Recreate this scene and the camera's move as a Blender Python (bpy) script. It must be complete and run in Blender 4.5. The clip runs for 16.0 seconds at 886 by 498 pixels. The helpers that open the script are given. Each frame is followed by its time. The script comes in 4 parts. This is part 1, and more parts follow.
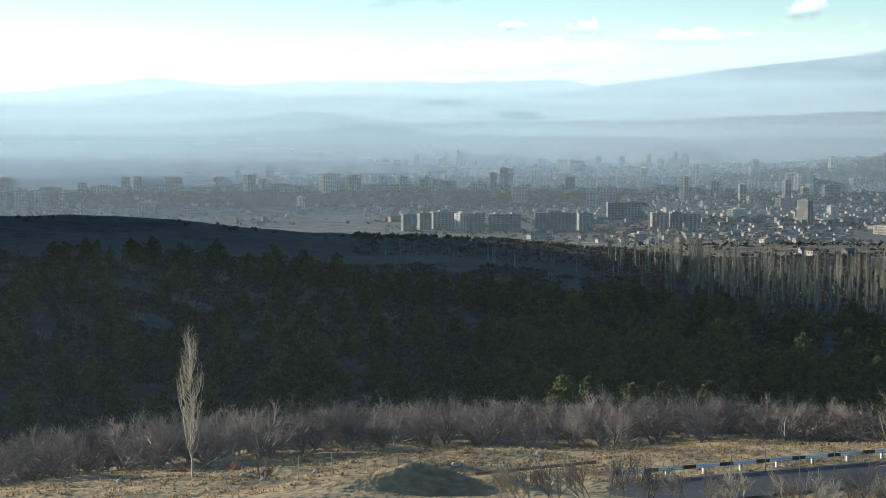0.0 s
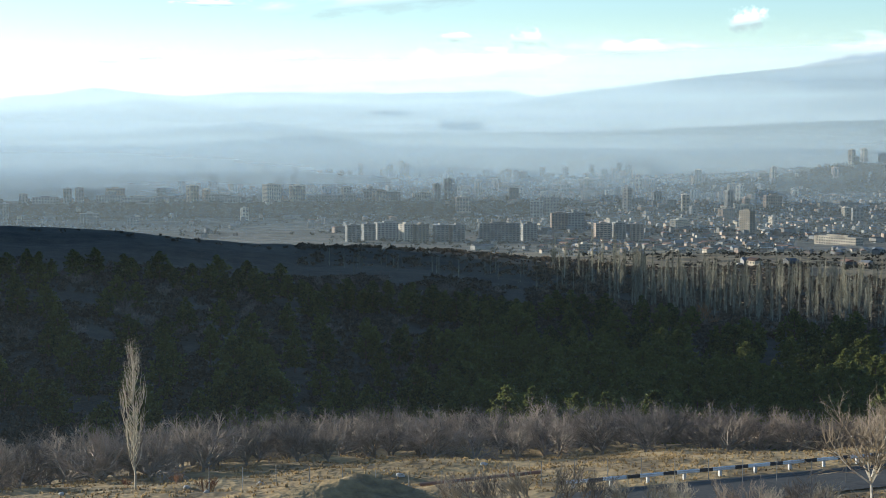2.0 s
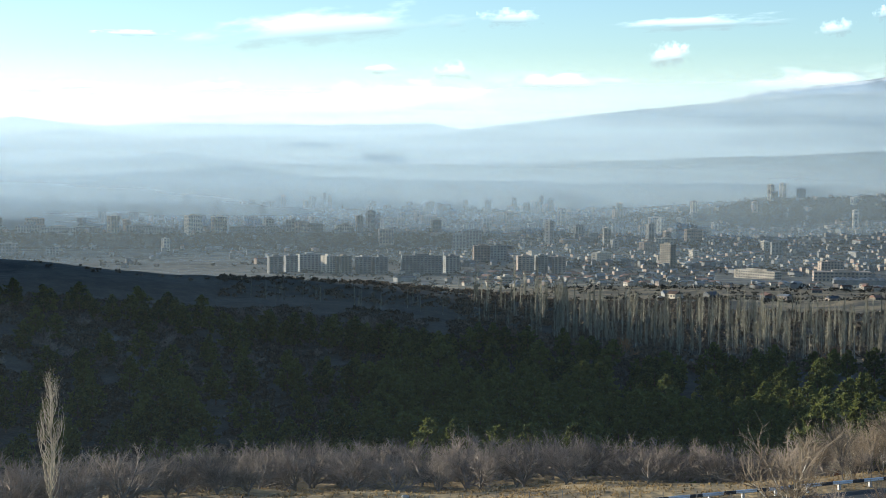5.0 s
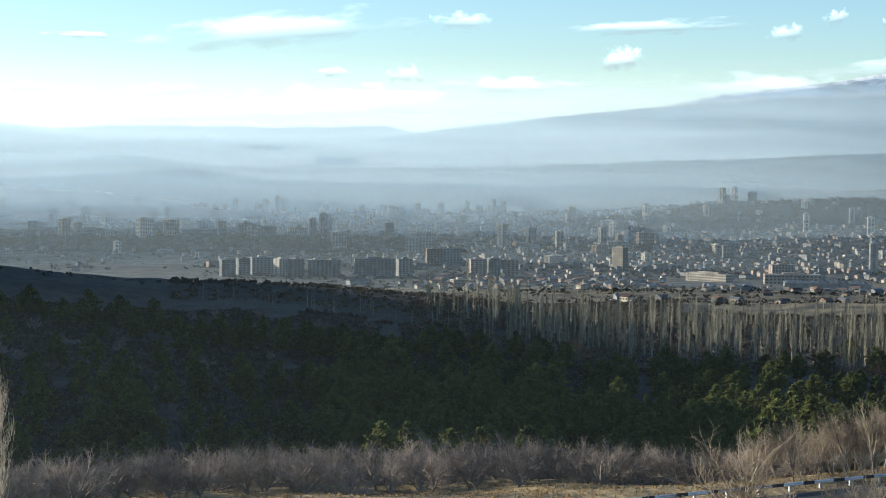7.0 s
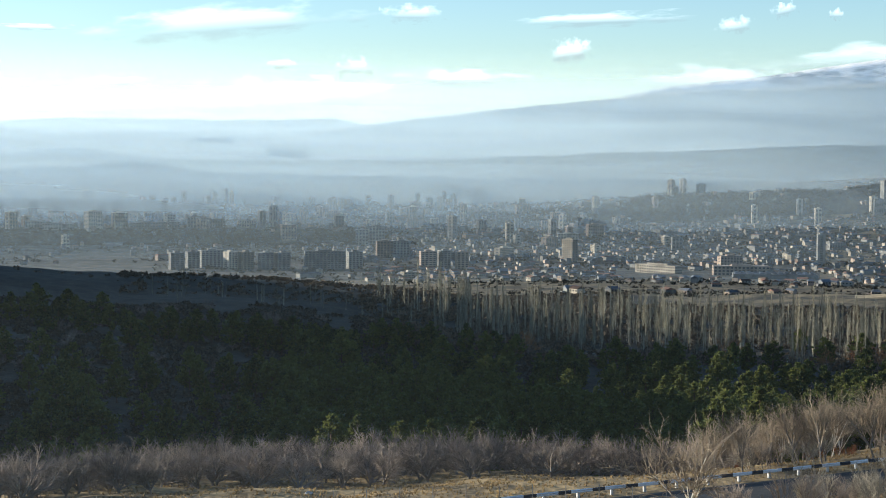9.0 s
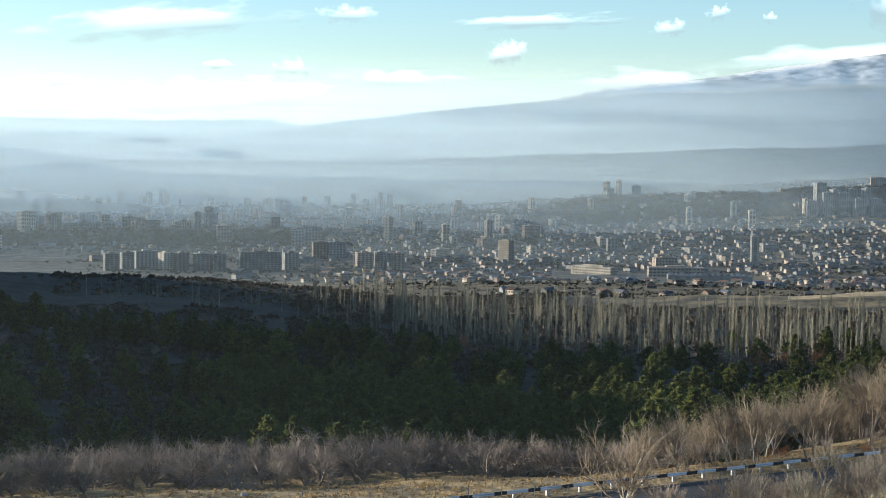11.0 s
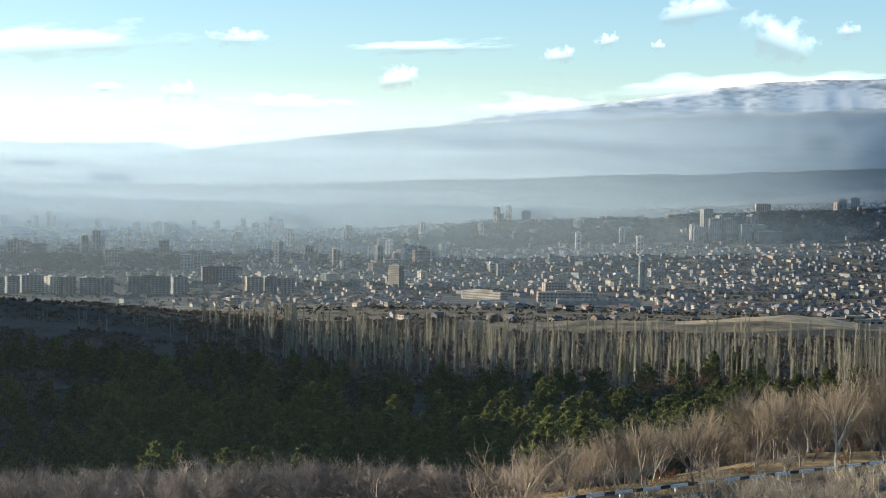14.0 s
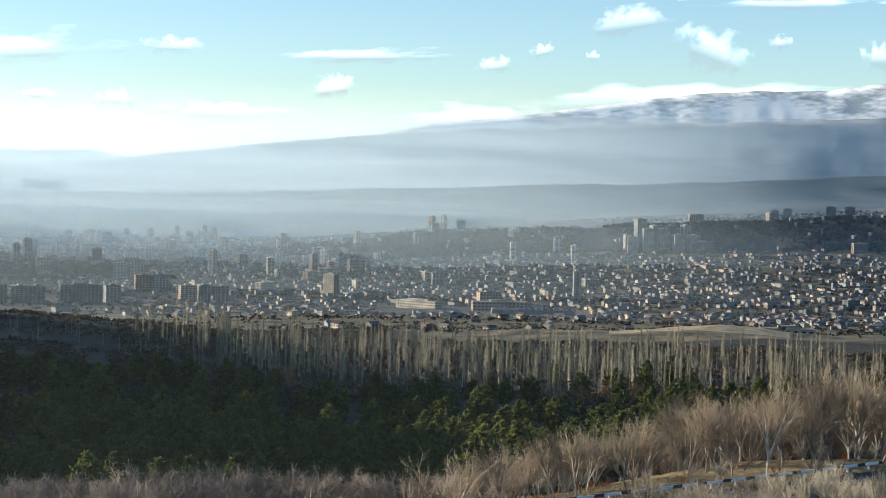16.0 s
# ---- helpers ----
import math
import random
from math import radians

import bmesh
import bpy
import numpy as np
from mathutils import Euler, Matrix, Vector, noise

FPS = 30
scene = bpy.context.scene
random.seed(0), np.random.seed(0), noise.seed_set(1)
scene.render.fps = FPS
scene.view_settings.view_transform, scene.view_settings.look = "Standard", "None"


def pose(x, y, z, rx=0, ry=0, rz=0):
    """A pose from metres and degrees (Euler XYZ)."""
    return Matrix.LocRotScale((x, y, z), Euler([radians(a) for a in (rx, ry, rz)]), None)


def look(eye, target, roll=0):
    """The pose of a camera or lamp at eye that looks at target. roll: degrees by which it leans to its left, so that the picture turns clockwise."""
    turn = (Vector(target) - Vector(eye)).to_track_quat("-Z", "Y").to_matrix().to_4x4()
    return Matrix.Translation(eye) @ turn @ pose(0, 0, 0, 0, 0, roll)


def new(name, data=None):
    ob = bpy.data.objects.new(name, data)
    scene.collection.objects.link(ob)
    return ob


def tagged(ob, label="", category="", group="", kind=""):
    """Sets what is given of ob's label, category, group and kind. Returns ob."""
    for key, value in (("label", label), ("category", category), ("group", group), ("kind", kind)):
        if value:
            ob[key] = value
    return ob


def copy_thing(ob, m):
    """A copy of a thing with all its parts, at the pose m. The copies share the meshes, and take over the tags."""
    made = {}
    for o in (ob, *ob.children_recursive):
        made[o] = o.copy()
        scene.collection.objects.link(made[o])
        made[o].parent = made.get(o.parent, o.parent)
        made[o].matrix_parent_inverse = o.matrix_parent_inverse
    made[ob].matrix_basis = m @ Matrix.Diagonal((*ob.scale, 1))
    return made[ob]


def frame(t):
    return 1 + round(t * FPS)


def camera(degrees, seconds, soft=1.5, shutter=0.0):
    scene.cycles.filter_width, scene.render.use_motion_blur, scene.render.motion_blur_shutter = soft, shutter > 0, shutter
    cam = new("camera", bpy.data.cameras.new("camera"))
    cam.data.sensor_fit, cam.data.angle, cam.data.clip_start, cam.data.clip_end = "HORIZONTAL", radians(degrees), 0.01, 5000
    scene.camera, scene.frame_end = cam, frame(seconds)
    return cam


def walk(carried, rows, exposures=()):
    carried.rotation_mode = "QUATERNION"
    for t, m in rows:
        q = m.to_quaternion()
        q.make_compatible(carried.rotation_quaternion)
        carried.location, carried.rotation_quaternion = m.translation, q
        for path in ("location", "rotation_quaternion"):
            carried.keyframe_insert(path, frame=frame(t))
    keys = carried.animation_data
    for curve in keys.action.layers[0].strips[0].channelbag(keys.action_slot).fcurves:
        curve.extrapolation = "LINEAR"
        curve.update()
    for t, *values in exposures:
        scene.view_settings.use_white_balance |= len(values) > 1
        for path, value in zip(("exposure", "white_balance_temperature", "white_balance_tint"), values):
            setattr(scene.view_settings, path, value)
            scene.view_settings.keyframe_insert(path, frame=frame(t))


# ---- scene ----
EYE = 200.0
cam = camera(29.0, 16.0, soft=0.7)
# seconds, yaw, pitch, lean: the camera turns where it stands
ROWS = [
    (0.0, 0.000, -4.660, 0.000), (0.5, -0.439, -4.662, 0.013), (1.0, -0.932, -4.565, 0.116),
    (1.5, -1.417, -4.628, 0.196), (2.0, -1.873, -4.301, 0.019), (2.5, -2.176, -4.040, 0.006),
    (3.0, -2.681, -3.812, 0.146), (3.5, -3.157, -3.688, 0.355), (4.0, -3.615, -3.475, 0.407),
    (6.5, -5.643, -3.117, 0.599), (7.0, -6.038, -3.101, 0.587), (7.5, -6.422, -3.065, 0.495),
    (8.0, -6.841, -3.144, 0.427), (8.5, -7.251, -3.220, 0.344), (9.0, -7.711, -3.339, 0.490),
    (11.5, -10.429, -3.177, 0.904), (12.0, -11.005, -2.729, 1.118), (12.5, -11.564, -2.767, 1.017),
    (13.0, -12.197, -2.615, 1.015), (13.5, -12.838, -2.380, 0.980), (14.0, -13.497, -2.394, 1.051),
    (14.5, -14.066, -2.345, 1.156), (15.0, -14.646, -2.345, 1.099), (15.5, -15.154, -2.237, 1.214),
    (16.0, -15.668, -2.049, 1.314),
]
walk(cam, [(t, pose(0, 0, EYE, 90 + pitch, 0, yaw) @ pose(0, 0, 0, 0, 0, lean)) for t, yaw, pitch, lean in ROWS],
     exposures=[(0.0, 0.97, 5450, 5), (8.0, 0.92, 5500, 6), (16.0, 1.03, 5750, 7)])

# ---- light ----
SUN_AZ, SUN_EL = -62.0, 10.5
world = bpy.data.worlds.new("sky")
scene.world = world
world.use_nodes = True
wn = world.node_tree.nodes
sky = wn.new("ShaderNodeTexSky")
sky.sky_type, sky.sun_disc = "NISHITA", False
sky.sun_elevation, sky.sun_rotation = radians(SUN_EL), radians(SUN_AZ)
sky.altitude, sky.air_density, sky.dust_density, sky.ozone_density = 1200, 1.0, 0.6, 1.6
wn["Background"].inputs["Strength"].default_value = 0.10
world.node_tree.links.new(sky.outputs[0], wn["Background"].inputs["Color"])
sun = new("sun", bpy.data.lights.new("sun", "SUN"))
sun.data.energy, sun.data.angle, sun.data.color = 5.2, radians(0.6), (1.0, 0.83, 0.60)
sun_way = Vector((math.sin(radians(SUN_AZ)) * math.cos(radians(SUN_EL)), math.cos(radians(SUN_AZ)) * math.cos(radians(SUN_EL)), math.sin(radians(SUN_EL))))
sun.matrix_world = look(sun_way * 300, (0, 0, 0))

# ---- materials ----
def material(name, low, high, scale=1.0, rough=0.9, bump=0.0, detail=4.0, island=0.0, random_tint=0.0, metal=0.0, fine=6.0, through_light=0.0, ramp_at=(0.55, 0.95), squash=None):
    """A surface that varies between two colours at two scales, in metres."""
    m = bpy.data.materials.new(name)
    m.use_nodes = True
    n, ln = m.node_tree.nodes, m.node_tree.links.new
    b = n["Principled BSDF"]
    b.inputs["Roughness"].default_value, b.inputs["Metallic"].default_value = rough, metal
    b.inputs["Specular IOR Level"].default_value = 0.25
    pos = n.new("ShaderNodeNewGeometry")
    big, small = n.new("ShaderNodeTexNoise"), n.new("ShaderNodeTexNoise")
    big.inputs["Scale"].default_value, big.inputs["Detail"].default_value = 1 / scale, detail
    small.inputs["Scale"].default_value, small.inputs["Detail"].default_value = fine / scale, 3
    place = pos.outputs["Position"]
    if squash:
        # patches drawn out along the slope
        press = n.new("ShaderNodeMapping")
        press.inputs["Scale"].default_value, press.inputs["Rotation"].default_value = squash, (0.0, radians(-14), 0.0)
        ln(place, press.inputs["Vector"])
        place = press.outputs[0]
    ln(place, big.inputs["Vector"]), ln(place, small.inputs["Vector"])
    add = n.new("ShaderNodeMath")
    add.operation = "MULTIPLY_ADD"
    ln(small.outputs["Fac"], add.inputs[0])
    add.inputs[1].default_value = 0.5
    ln(big.outputs["Fac"], add.inputs[2])
    ramp = n.new("ShaderNodeValToRGB")
    ramp.color_ramp.elements[0].position, ramp.color_ramp.elements[1].position = ramp_at
    ramp.color_ramp.elements[0].color, ramp.color_ramp.elements[1].color = (*low, 1), (*high, 1)
    out = ramp.outputs["Color"]
    last = add.outputs[0]
    for on, source in ((island, pos.outputs["Random Per Island"]), (random_tint, None)):
        if on:
            if source is None:
                source = n.new("ShaderNodeObjectInfo").outputs["Random"]
            more = n.new("ShaderNodeMath")
            more.operation = "MULTIPLY_ADD"
            shift = n.new("ShaderNodeMath")
            shift.operation = "SUBTRACT"
            ln(source, shift.inputs[0])
            shift.inputs[1].default_value = 0.5
            ln(shift.outputs[0], more.inputs[0])
            more.inputs[1].default_value = on
            ln(last, more.inputs[2])
            last = more.outputs[0]
    ln(last, ramp.inputs["Fac"])
    ln(out, b.inputs["Base Color"])
    if through_light:
        # thin blades and needles let light through
        veil, both = n.new("ShaderNodeBsdfTranslucent"), n.new("ShaderNodeMixShader")
        ln(out, veil.inputs["Color"])
        both.inputs[0].default_value = through_light
        ln(b.outputs[0], both.inputs[1]), ln(veil.outputs[0], both.inputs[2]), ln(both.outputs[0], n["Material Output"].inputs["Surface"])
    if bump:
        bp = n.new("ShaderNodeBump")
        bp.inputs["Strength"].default_value, bp.inputs["Distance"].default_value = bump, scale * 0.1
        ln(small.outputs["Fac"], bp.inputs["Height"])
        ln(bp.outputs[0], b.inputs["Normal"])
    return m


def haze_material(name, amount, base, top, spread=1.6, thin=0.65, dist=3000.0, reach=0.45, left=1.25):
    """A sheet standing in for thin sunlit haze: part clear, part scattering, thinning out from height base to height
    top.
    """
    m = bpy.data.materials.new(name)
    m.use_nodes = True
    n, ln = m.node_tree.nodes, m.node_tree.links.new
    n.remove(n["Principled BSDF"])
    pos, sep, fall = n.new("ShaderNodeNewGeometry"), n.new("ShaderNodeSeparateXYZ"), n.new("ShaderNodeMapRange")
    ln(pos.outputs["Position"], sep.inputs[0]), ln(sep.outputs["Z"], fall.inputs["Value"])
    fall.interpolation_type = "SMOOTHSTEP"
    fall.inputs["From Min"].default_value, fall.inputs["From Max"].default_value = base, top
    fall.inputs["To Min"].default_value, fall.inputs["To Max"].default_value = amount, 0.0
    squeeze = n.new("ShaderNodeMapping")
    squeeze.inputs["Scale"].default_value = (0.0009, 0.0009, 0.02)
    ln(pos.outputs["Position"], squeeze.inputs["Vector"])
    wisp = n.new("ShaderNodeTexNoise")
    wisp.inputs["Scale"].default_value, wisp.inputs["Detail"].default_value = 1.0, 4
    ln(squeeze.outputs[0], wisp.inputs["Vector"])
    vary = n.new("ShaderNodeMapRange")
    vary.inputs["From Min"].default_value, vary.inputs["From Max"].default_value = 0.3, 0.7
    vary.inputs["To Min"].default_value, vary.inputs["To Max"].default_value = 0.86, 1.12
    ln(wisp.outputs["Fac"], vary.inputs["Value"])
    mul = n.new("ShaderNodeMath")
    mul.operation, mul.use_clamp = "MULTIPLY", True
    ln(fall.outputs[0], mul.inputs[0]), ln(vary.outputs[0], mul.inputs[1])
    # amount changes from left to right, to set how bright the haze looks
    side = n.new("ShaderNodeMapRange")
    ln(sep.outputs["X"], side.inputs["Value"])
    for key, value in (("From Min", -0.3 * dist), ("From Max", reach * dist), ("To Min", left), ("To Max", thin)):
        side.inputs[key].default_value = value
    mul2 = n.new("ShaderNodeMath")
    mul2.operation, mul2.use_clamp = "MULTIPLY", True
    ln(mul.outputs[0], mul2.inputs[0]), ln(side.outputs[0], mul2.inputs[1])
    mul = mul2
    d, t, half, clear, mix = (n.new("ShaderNodeBsdf" + k) if k != "Mix" else n.new("ShaderNodeMixShader") for k in ("Diffuse", "Translucent", "Mix", "Transparent", "Mix"))
    # normals bent along the sun's way, so the sheet looks sunlit
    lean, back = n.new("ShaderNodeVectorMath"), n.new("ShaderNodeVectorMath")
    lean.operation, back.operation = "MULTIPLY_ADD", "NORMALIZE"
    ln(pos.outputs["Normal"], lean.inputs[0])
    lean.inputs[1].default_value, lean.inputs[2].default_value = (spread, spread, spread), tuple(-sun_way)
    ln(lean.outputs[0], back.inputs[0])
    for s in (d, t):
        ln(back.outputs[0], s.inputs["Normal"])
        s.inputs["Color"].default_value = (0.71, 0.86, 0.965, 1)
    ln(d.outputs[0], half.inputs[1]), ln(t.outputs[0], half.inputs[2])
    half.inputs[0].default_value = 0.65
    ln(mul.outputs[0], mix.inputs[0]), ln(clear.outputs[0], mix.inputs[1]), ln(half.outputs[0], mix.inputs[2])
    ln(mix.outputs[0], n["Material Output"].inputs["Surface"])
    return m


GRASS = material("dry_grass", (0.10, 0.072, 0.038), (0.37, 0.265, 0.125), 5.0, 1.0, 0.6, 6)
FIELD = material("rough_fields", (0.035, 0.034, 0.026), (0.22, 0.17, 0.095), 28.0, 1.0, 0.0, 7, ramp_at=(0.6, 0.98))
SAND = material("sandy_bank", (0.20, 0.16, 0.10), (0.46, 0.36, 0.21), 9.0, 1.0, 0.3, 6)
# soil colour darkened to carry the shade of the valley slope
SHADE_SCRUB = material("shade_dark_scrub_soil", (0.016, 0.018, 0.016), (0.060, 0.053, 0.038), 7.0, 1.0, 0.5, 6, ramp_at=(0.55, 1.0))
TOWN_SOIL = material("town_soil", (0.02, 0.024, 0.026), (0.11, 0.10, 0.08), 40.0, 1.0, 0.0, 6, ramp_at=(0.6, 1.0))
PLAIN = material("far_fields", (0.09, 0.09, 0.085), (0.46, 0.40, 0.31), 55.0, 1.0, 0.0, 7, squash=(0.45, 0.45, 2.2))
# rock lightened and blued: distance haze put into its colour
HAZE_ROCK = material("haze_blue_rock", (0.17, 0.20, 0.225), (0.52, 0.53, 0.52), 70.0, 1.0, 0.0, 7, squash=(0.55, 0.8, 1.7), ramp_at=(0.55, 0.95))
SNOW = material("mountain_snow", (0.34, 0.39, 0.44), (0.95, 0.96, 0.97), 110.0, 0.7, 0.0, 8, squash=(0.5, 0.8, 1.9), ramp_at=(0.62, 0.82))
ASPHALT = material("asphalt", (0.035, 0.035, 0.037), (0.065, 0.063, 0.06), 3.0, 0.85, 0.2)
BARK = material("grey_bark", (0.12, 0.10, 0.085), (0.26, 0.22, 0.18), 0.5, 0.95, random_tint=0.15)
TWIG = material("bare_twigs", (0.12, 0.097, 0.08), (0.29, 0.235, 0.187), 2.0, 0.9, random_tint=0.3, island=0.3)
TAN_TWIG = material("tan_twigs", (0.15, 0.118, 0.083), (0.33, 0.26, 0.178), 2.0, 0.9, random_tint=0.3, island=0.35)
WHITE_BARK = material("whitish_bark", (0.36, 0.33, 0.28), (0.66, 0.61, 0.52), 1.0, 0.85, random_tint=0.3)
PALE_TWIG = material("pale_twigs", (0.20, 0.17, 0.125), (0.44, 0.38, 0.28), 2.0, 0.85, random_tint=0.25, island=0.3)
RUST_LEAF = material("rust_leaves", (0.12, 0.05, 0.02), (0.30, 0.13, 0.05), 1.0, 0.85, island=0.4)
NEEDLE = material("pine_needles", (0.028, 0.042, 0.016), (0.145, 0.155, 0.040), 2.5, 0.75, island=0.35, random_tint=0.3, through_light=0.42, ramp_at=(0.47, 0.9))
PINE_BARK = material("pine_bark", (0.07, 0.05, 0.04), (0.16, 0.11, 0.08), 0.6, 0.95)
WALL_CREAM = material("cream_stone", (0.15, 0.132, 0.105), (0.40, 0.35, 0.28), 12.0, 0.9, random_tint=0.5, island=0.2)
WALL_TUFF = material("pink_tuff", (0.17, 0.13, 0.105), (0.34, 0.265, 0.21), 12.0, 0.9, random_tint=0.5, island=0.2)
WALL_GREY = material("grey_concrete", (0.10, 0.10, 0.10), (0.22, 0.215, 0.2), 12.0, 0.9, random_tint=0.5, island=0.2)
ROOF_GREY = material("sheet_metal_roof", (0.03, 0.034, 0.04), (0.15, 0.165, 0.185), 9.0, 0.75, random_tint=0.6, island=0.5)
ROOF_RED = material("rusty_roof", (0.06, 0.04, 0.03), (0.20, 0.11, 0.08), 9.0, 0.8, random_tint=0.5, island=0.5)
GLASS_DARK = material("dark_window", (0.015, 0.018, 0.022), (0.045, 0.05, 0.06), 3.0, 0.45)
WHITE_PAINT = material("white_paint", (0.55, 0.56, 0.57), (0.80, 0.80, 0.80), 1.0, 0.5)
DARK_PAINT = material("black_paint", (0.015, 0.017, 0.025), (0.04, 0.04, 0.05), 1.0, 0.5)
CONCRETE = material("white_concrete", (0.4, 0.39, 0.37), (0.65, 0.63, 0.6), 0.6, 0.9)
STEEL = material("fence_steel", (0.10, 0.10, 0.10), (0.22, 0.21, 0.2), 0.5, 0.6)
STONE = material("pale_stone", (0.25, 0.24, 0.22), (0.5, 0.48, 0.44), 0.7, 0.9, 0.5)

# ---- the lie of the land ----
NEAR = 2800.0
FOLD = 1650.0
PLAIN_DROP = 198.0
# heights under the eye along four bearings
PROFILES = (
    (-14.0, (0, 6, 90, 130, 165, 200, 260, 330, 450, 560, 700, 790, 850, 1000, 1400, 2000, 2800),
     (1.7, 2.2, 23, 28.6, 35, 42, 56, 62, 56, 54.6, 52, 48.6, 51, 78, 140, 186, 196)),
    (0.0, (0, 6, 90, 130, 165, 200, 240, 300, 380, 500, 560, 650, 740, 790, 850, 1000, 1400, 2000, 2800),
     (1.7, 2.2, 23, 28.6, 33.2, 38, 46, 60, 65, 62.5, 62.3, 61.5, 60.3, 60, 64, 85, 145, 188, 198)),
    (14.0, (0, 6, 90, 130, 146, 180, 230, 320, 450, 560, 620, 700, 800, 900, 1000, 1150, 1500, 2000, 2800),
     (1.7, 2.2, 23, 27.6, 28.4, 34, 46, 64, 72, 74, 75, 80, 81, 85, 89, 98, 126, 164, 198)),
    (28.0, (0, 6, 90, 150, 188, 220, 270, 400, 560, 700, 900, 1020, 1100, 1300, 1600, 2000, 2800),
     (1.7, 2.2, 22, 26.5, 28.4, 34, 46, 66, 74, 80, 84, 84, 87, 106, 132, 162, 198)),
)


def squeezed(r):
    """The far plain, many kilometres of it, is drawn together towards 4.45 km along the lines of sight."""
    return r if r <= NEAR else NEAR + FOLD * (1 - math.exp(-(r - NEAR) / FOLD))


def drop(az, r):
    """How far the ground lies under the eye, at a bearing and a true distance."""
    a = max(-14.0, min(28.0, az))
    values = [np.interp(r, p[1], p[2]) for p in PROFILES]
    k = 0 if a < 0 else 1 if a < 14 else 2
    f = (a - PROFILES[k][0]) / 14.0
    f = f * f * (3 - 2 * f)
    z = values[k] * (1 - f) + values[k + 1] * f
    if -80 < az < -14 and 180 < r < 1900:
        # an unseen ridge, added beyond the left of the view to shade the valley
        s = min(1, (-14 - az) / 16) * max(0, min(1, (r * math.cos(radians(az)) - 290) / 120)) * min(1, (1900 - r) / 450)
        z -= (96 + 110 * max(0, min(1, (r - 850) / 300))) * s * s * (3 - 2 * s)
    if 60 < r < 2200:
        x, y = r * math.sin(radians(az)), r * math.cos(radians(az))
        rough = min(1, (r - 60) / 60) * min(1, r / 500)
        z += rough * (noise.noise((x / 70, y / 70, 3.0)) * 3.0 + noise.noise((x / 21, y / 21, 7.0)) * 0.9)
        if 100 < r < 150:
            z -= 1.9 * math.exp(-((x + 2.0) / 9.5) ** 2 - ((y - 123) / 2.3) ** 2) * (1 + 0.7 * noise.noise((x / 3.2, y / 2.2, 5.0)))
        if 900 < r < 1300 and az > 14:
            # a grassy bank before the suburb
            z -= 5.5 * math.exp(-((az - 24.5) / 2.2) ** 2 - ((r - 1090) / 55) ** 2) + 3.0 * math.exp(-((az - 17.5) / 2.5) ** 2 - ((r - 1110) / 45) ** 2)
        if 650 < r < 790 and az < 6:
            # old planting terraces
            z += 0.8 * math.sin(r / 2.6 + 2 * noise.noise((x / 60, y / 60, 2))) * min(1, (790 - r) / 30, (r - 650) / 30)
        if r < 300:
            z += 0.75 * min(1, (r - 60) / 40) * noise.noise((x / 11, y / 4.5, 4.0))
            z += 0.35 * min(1, (r - 60) / 40) * noise.noise((x / 7, y / 7, 1.0))
    return z


ROAD_A, ROAD_B = Vector((-30.0, 113.0)), Vector((150.0, 181.4))
ROAD_WAY = (ROAD_B - ROAD_A).normalized()
ROAD_SIDE = Vector((-ROAD_WAY.y, ROAD_WAY.x))
ROAD_Z = EYE - 28.3


def road_offset(x, y):
    """Metres beyond the crash barrier's line, square to the road (minus: towards the eye), and along it."""
    d = Vector((x, y)) - ROAD_A
    return d.dot(ROAD_SIDE), d.dot(ROAD_WAY)


def blend(a, b, v):
    f = max(0.0, min(1.0, (v - a) / (b - a)))
    return f * f * (3 - 2 * f)


def height(az, r):
    """The ground's height at a bearing and true distance, before it is drawn together."""
    if r <= NEAR:
        z = EYE - drop(az, r)
        x, y = r * math.sin(radians(az)), r * math.cos(radians(az))
        off, along = road_offset(x, y)
        if -24 < off < 16 and along > 0:
            f = max(0.0, min(1.0, (off + 24) / 12)) * max(0.0, min(1.0, (16 - off) / 14)) * max(0.0, min(1.0, (along - 36) / 14))
            z = z * (1 - f) + (ROAD_Z - 0.12) * f
        return z
    edge = np.interp(az, (-14.5, -3.5, 7, 15.5, 22, 30), (-0.57, -0.42, -0.39, 0.02, 0.27, 0.70))
    edge += 0.09 * noise.noise((az / 2.3, 0.5, 1.0)) + 0.04 * noise.noise((az / 0.7, 0.5, 6.0))
    lift = min(1.0, max(0.0, (r - 5500) / 14000)) ** 0.8
    # to the left the town climbs an escarpment to a plateau, to the right a wooded rise stands behind the suburb
    west, east = blend(8.0, 3.0, az), blend(7.5, 16.5, az)
    under = np.interp(r, (NEAR, 3400, 3925, 3990, 5000, 6000), (PLAIN_DROP, 208, 221, 190, 197, 198)) * west + PLAIN_DROP * (1 - west)
    el = -math.degrees(math.atan(under / r))
    el = el * (1 - lift) + edge * lift
    if east > 0:
        foot = np.interp(az, (12, 16, 18, 29), (-2.4, -2.31, -2.11, -1.77))
        top = np.interp(az, (12, 17.8, 23.5, 29), (-1.52, -1.40, -1.06, -0.68)) + 0.07 * noise.noise((az / 1.6, 2.5, 3.0))
        start = -math.degrees(math.atan(PLAIN_DROP / NEAR))
        rise = np.interp(r, (NEAR, 4600, 4900, 5600), (start, foot, top, top))
        far = min(1.0, max(0.0, (r - 5600) / 13900)) ** 0.8
        el = el * (1 - east) + (rise * (1 - far) + edge * far) * east
    return EYE + r * math.tan(radians(el))


def spot(az, r):
    """A place on the ground, as built, and the scale of things there."""
    s = squeezed(r) / r
    z = EYE + (height(az, r) - EYE) * s
    return Vector((r * s * math.sin(radians(az)), r * s * math.cos(radians(az)), z)), s


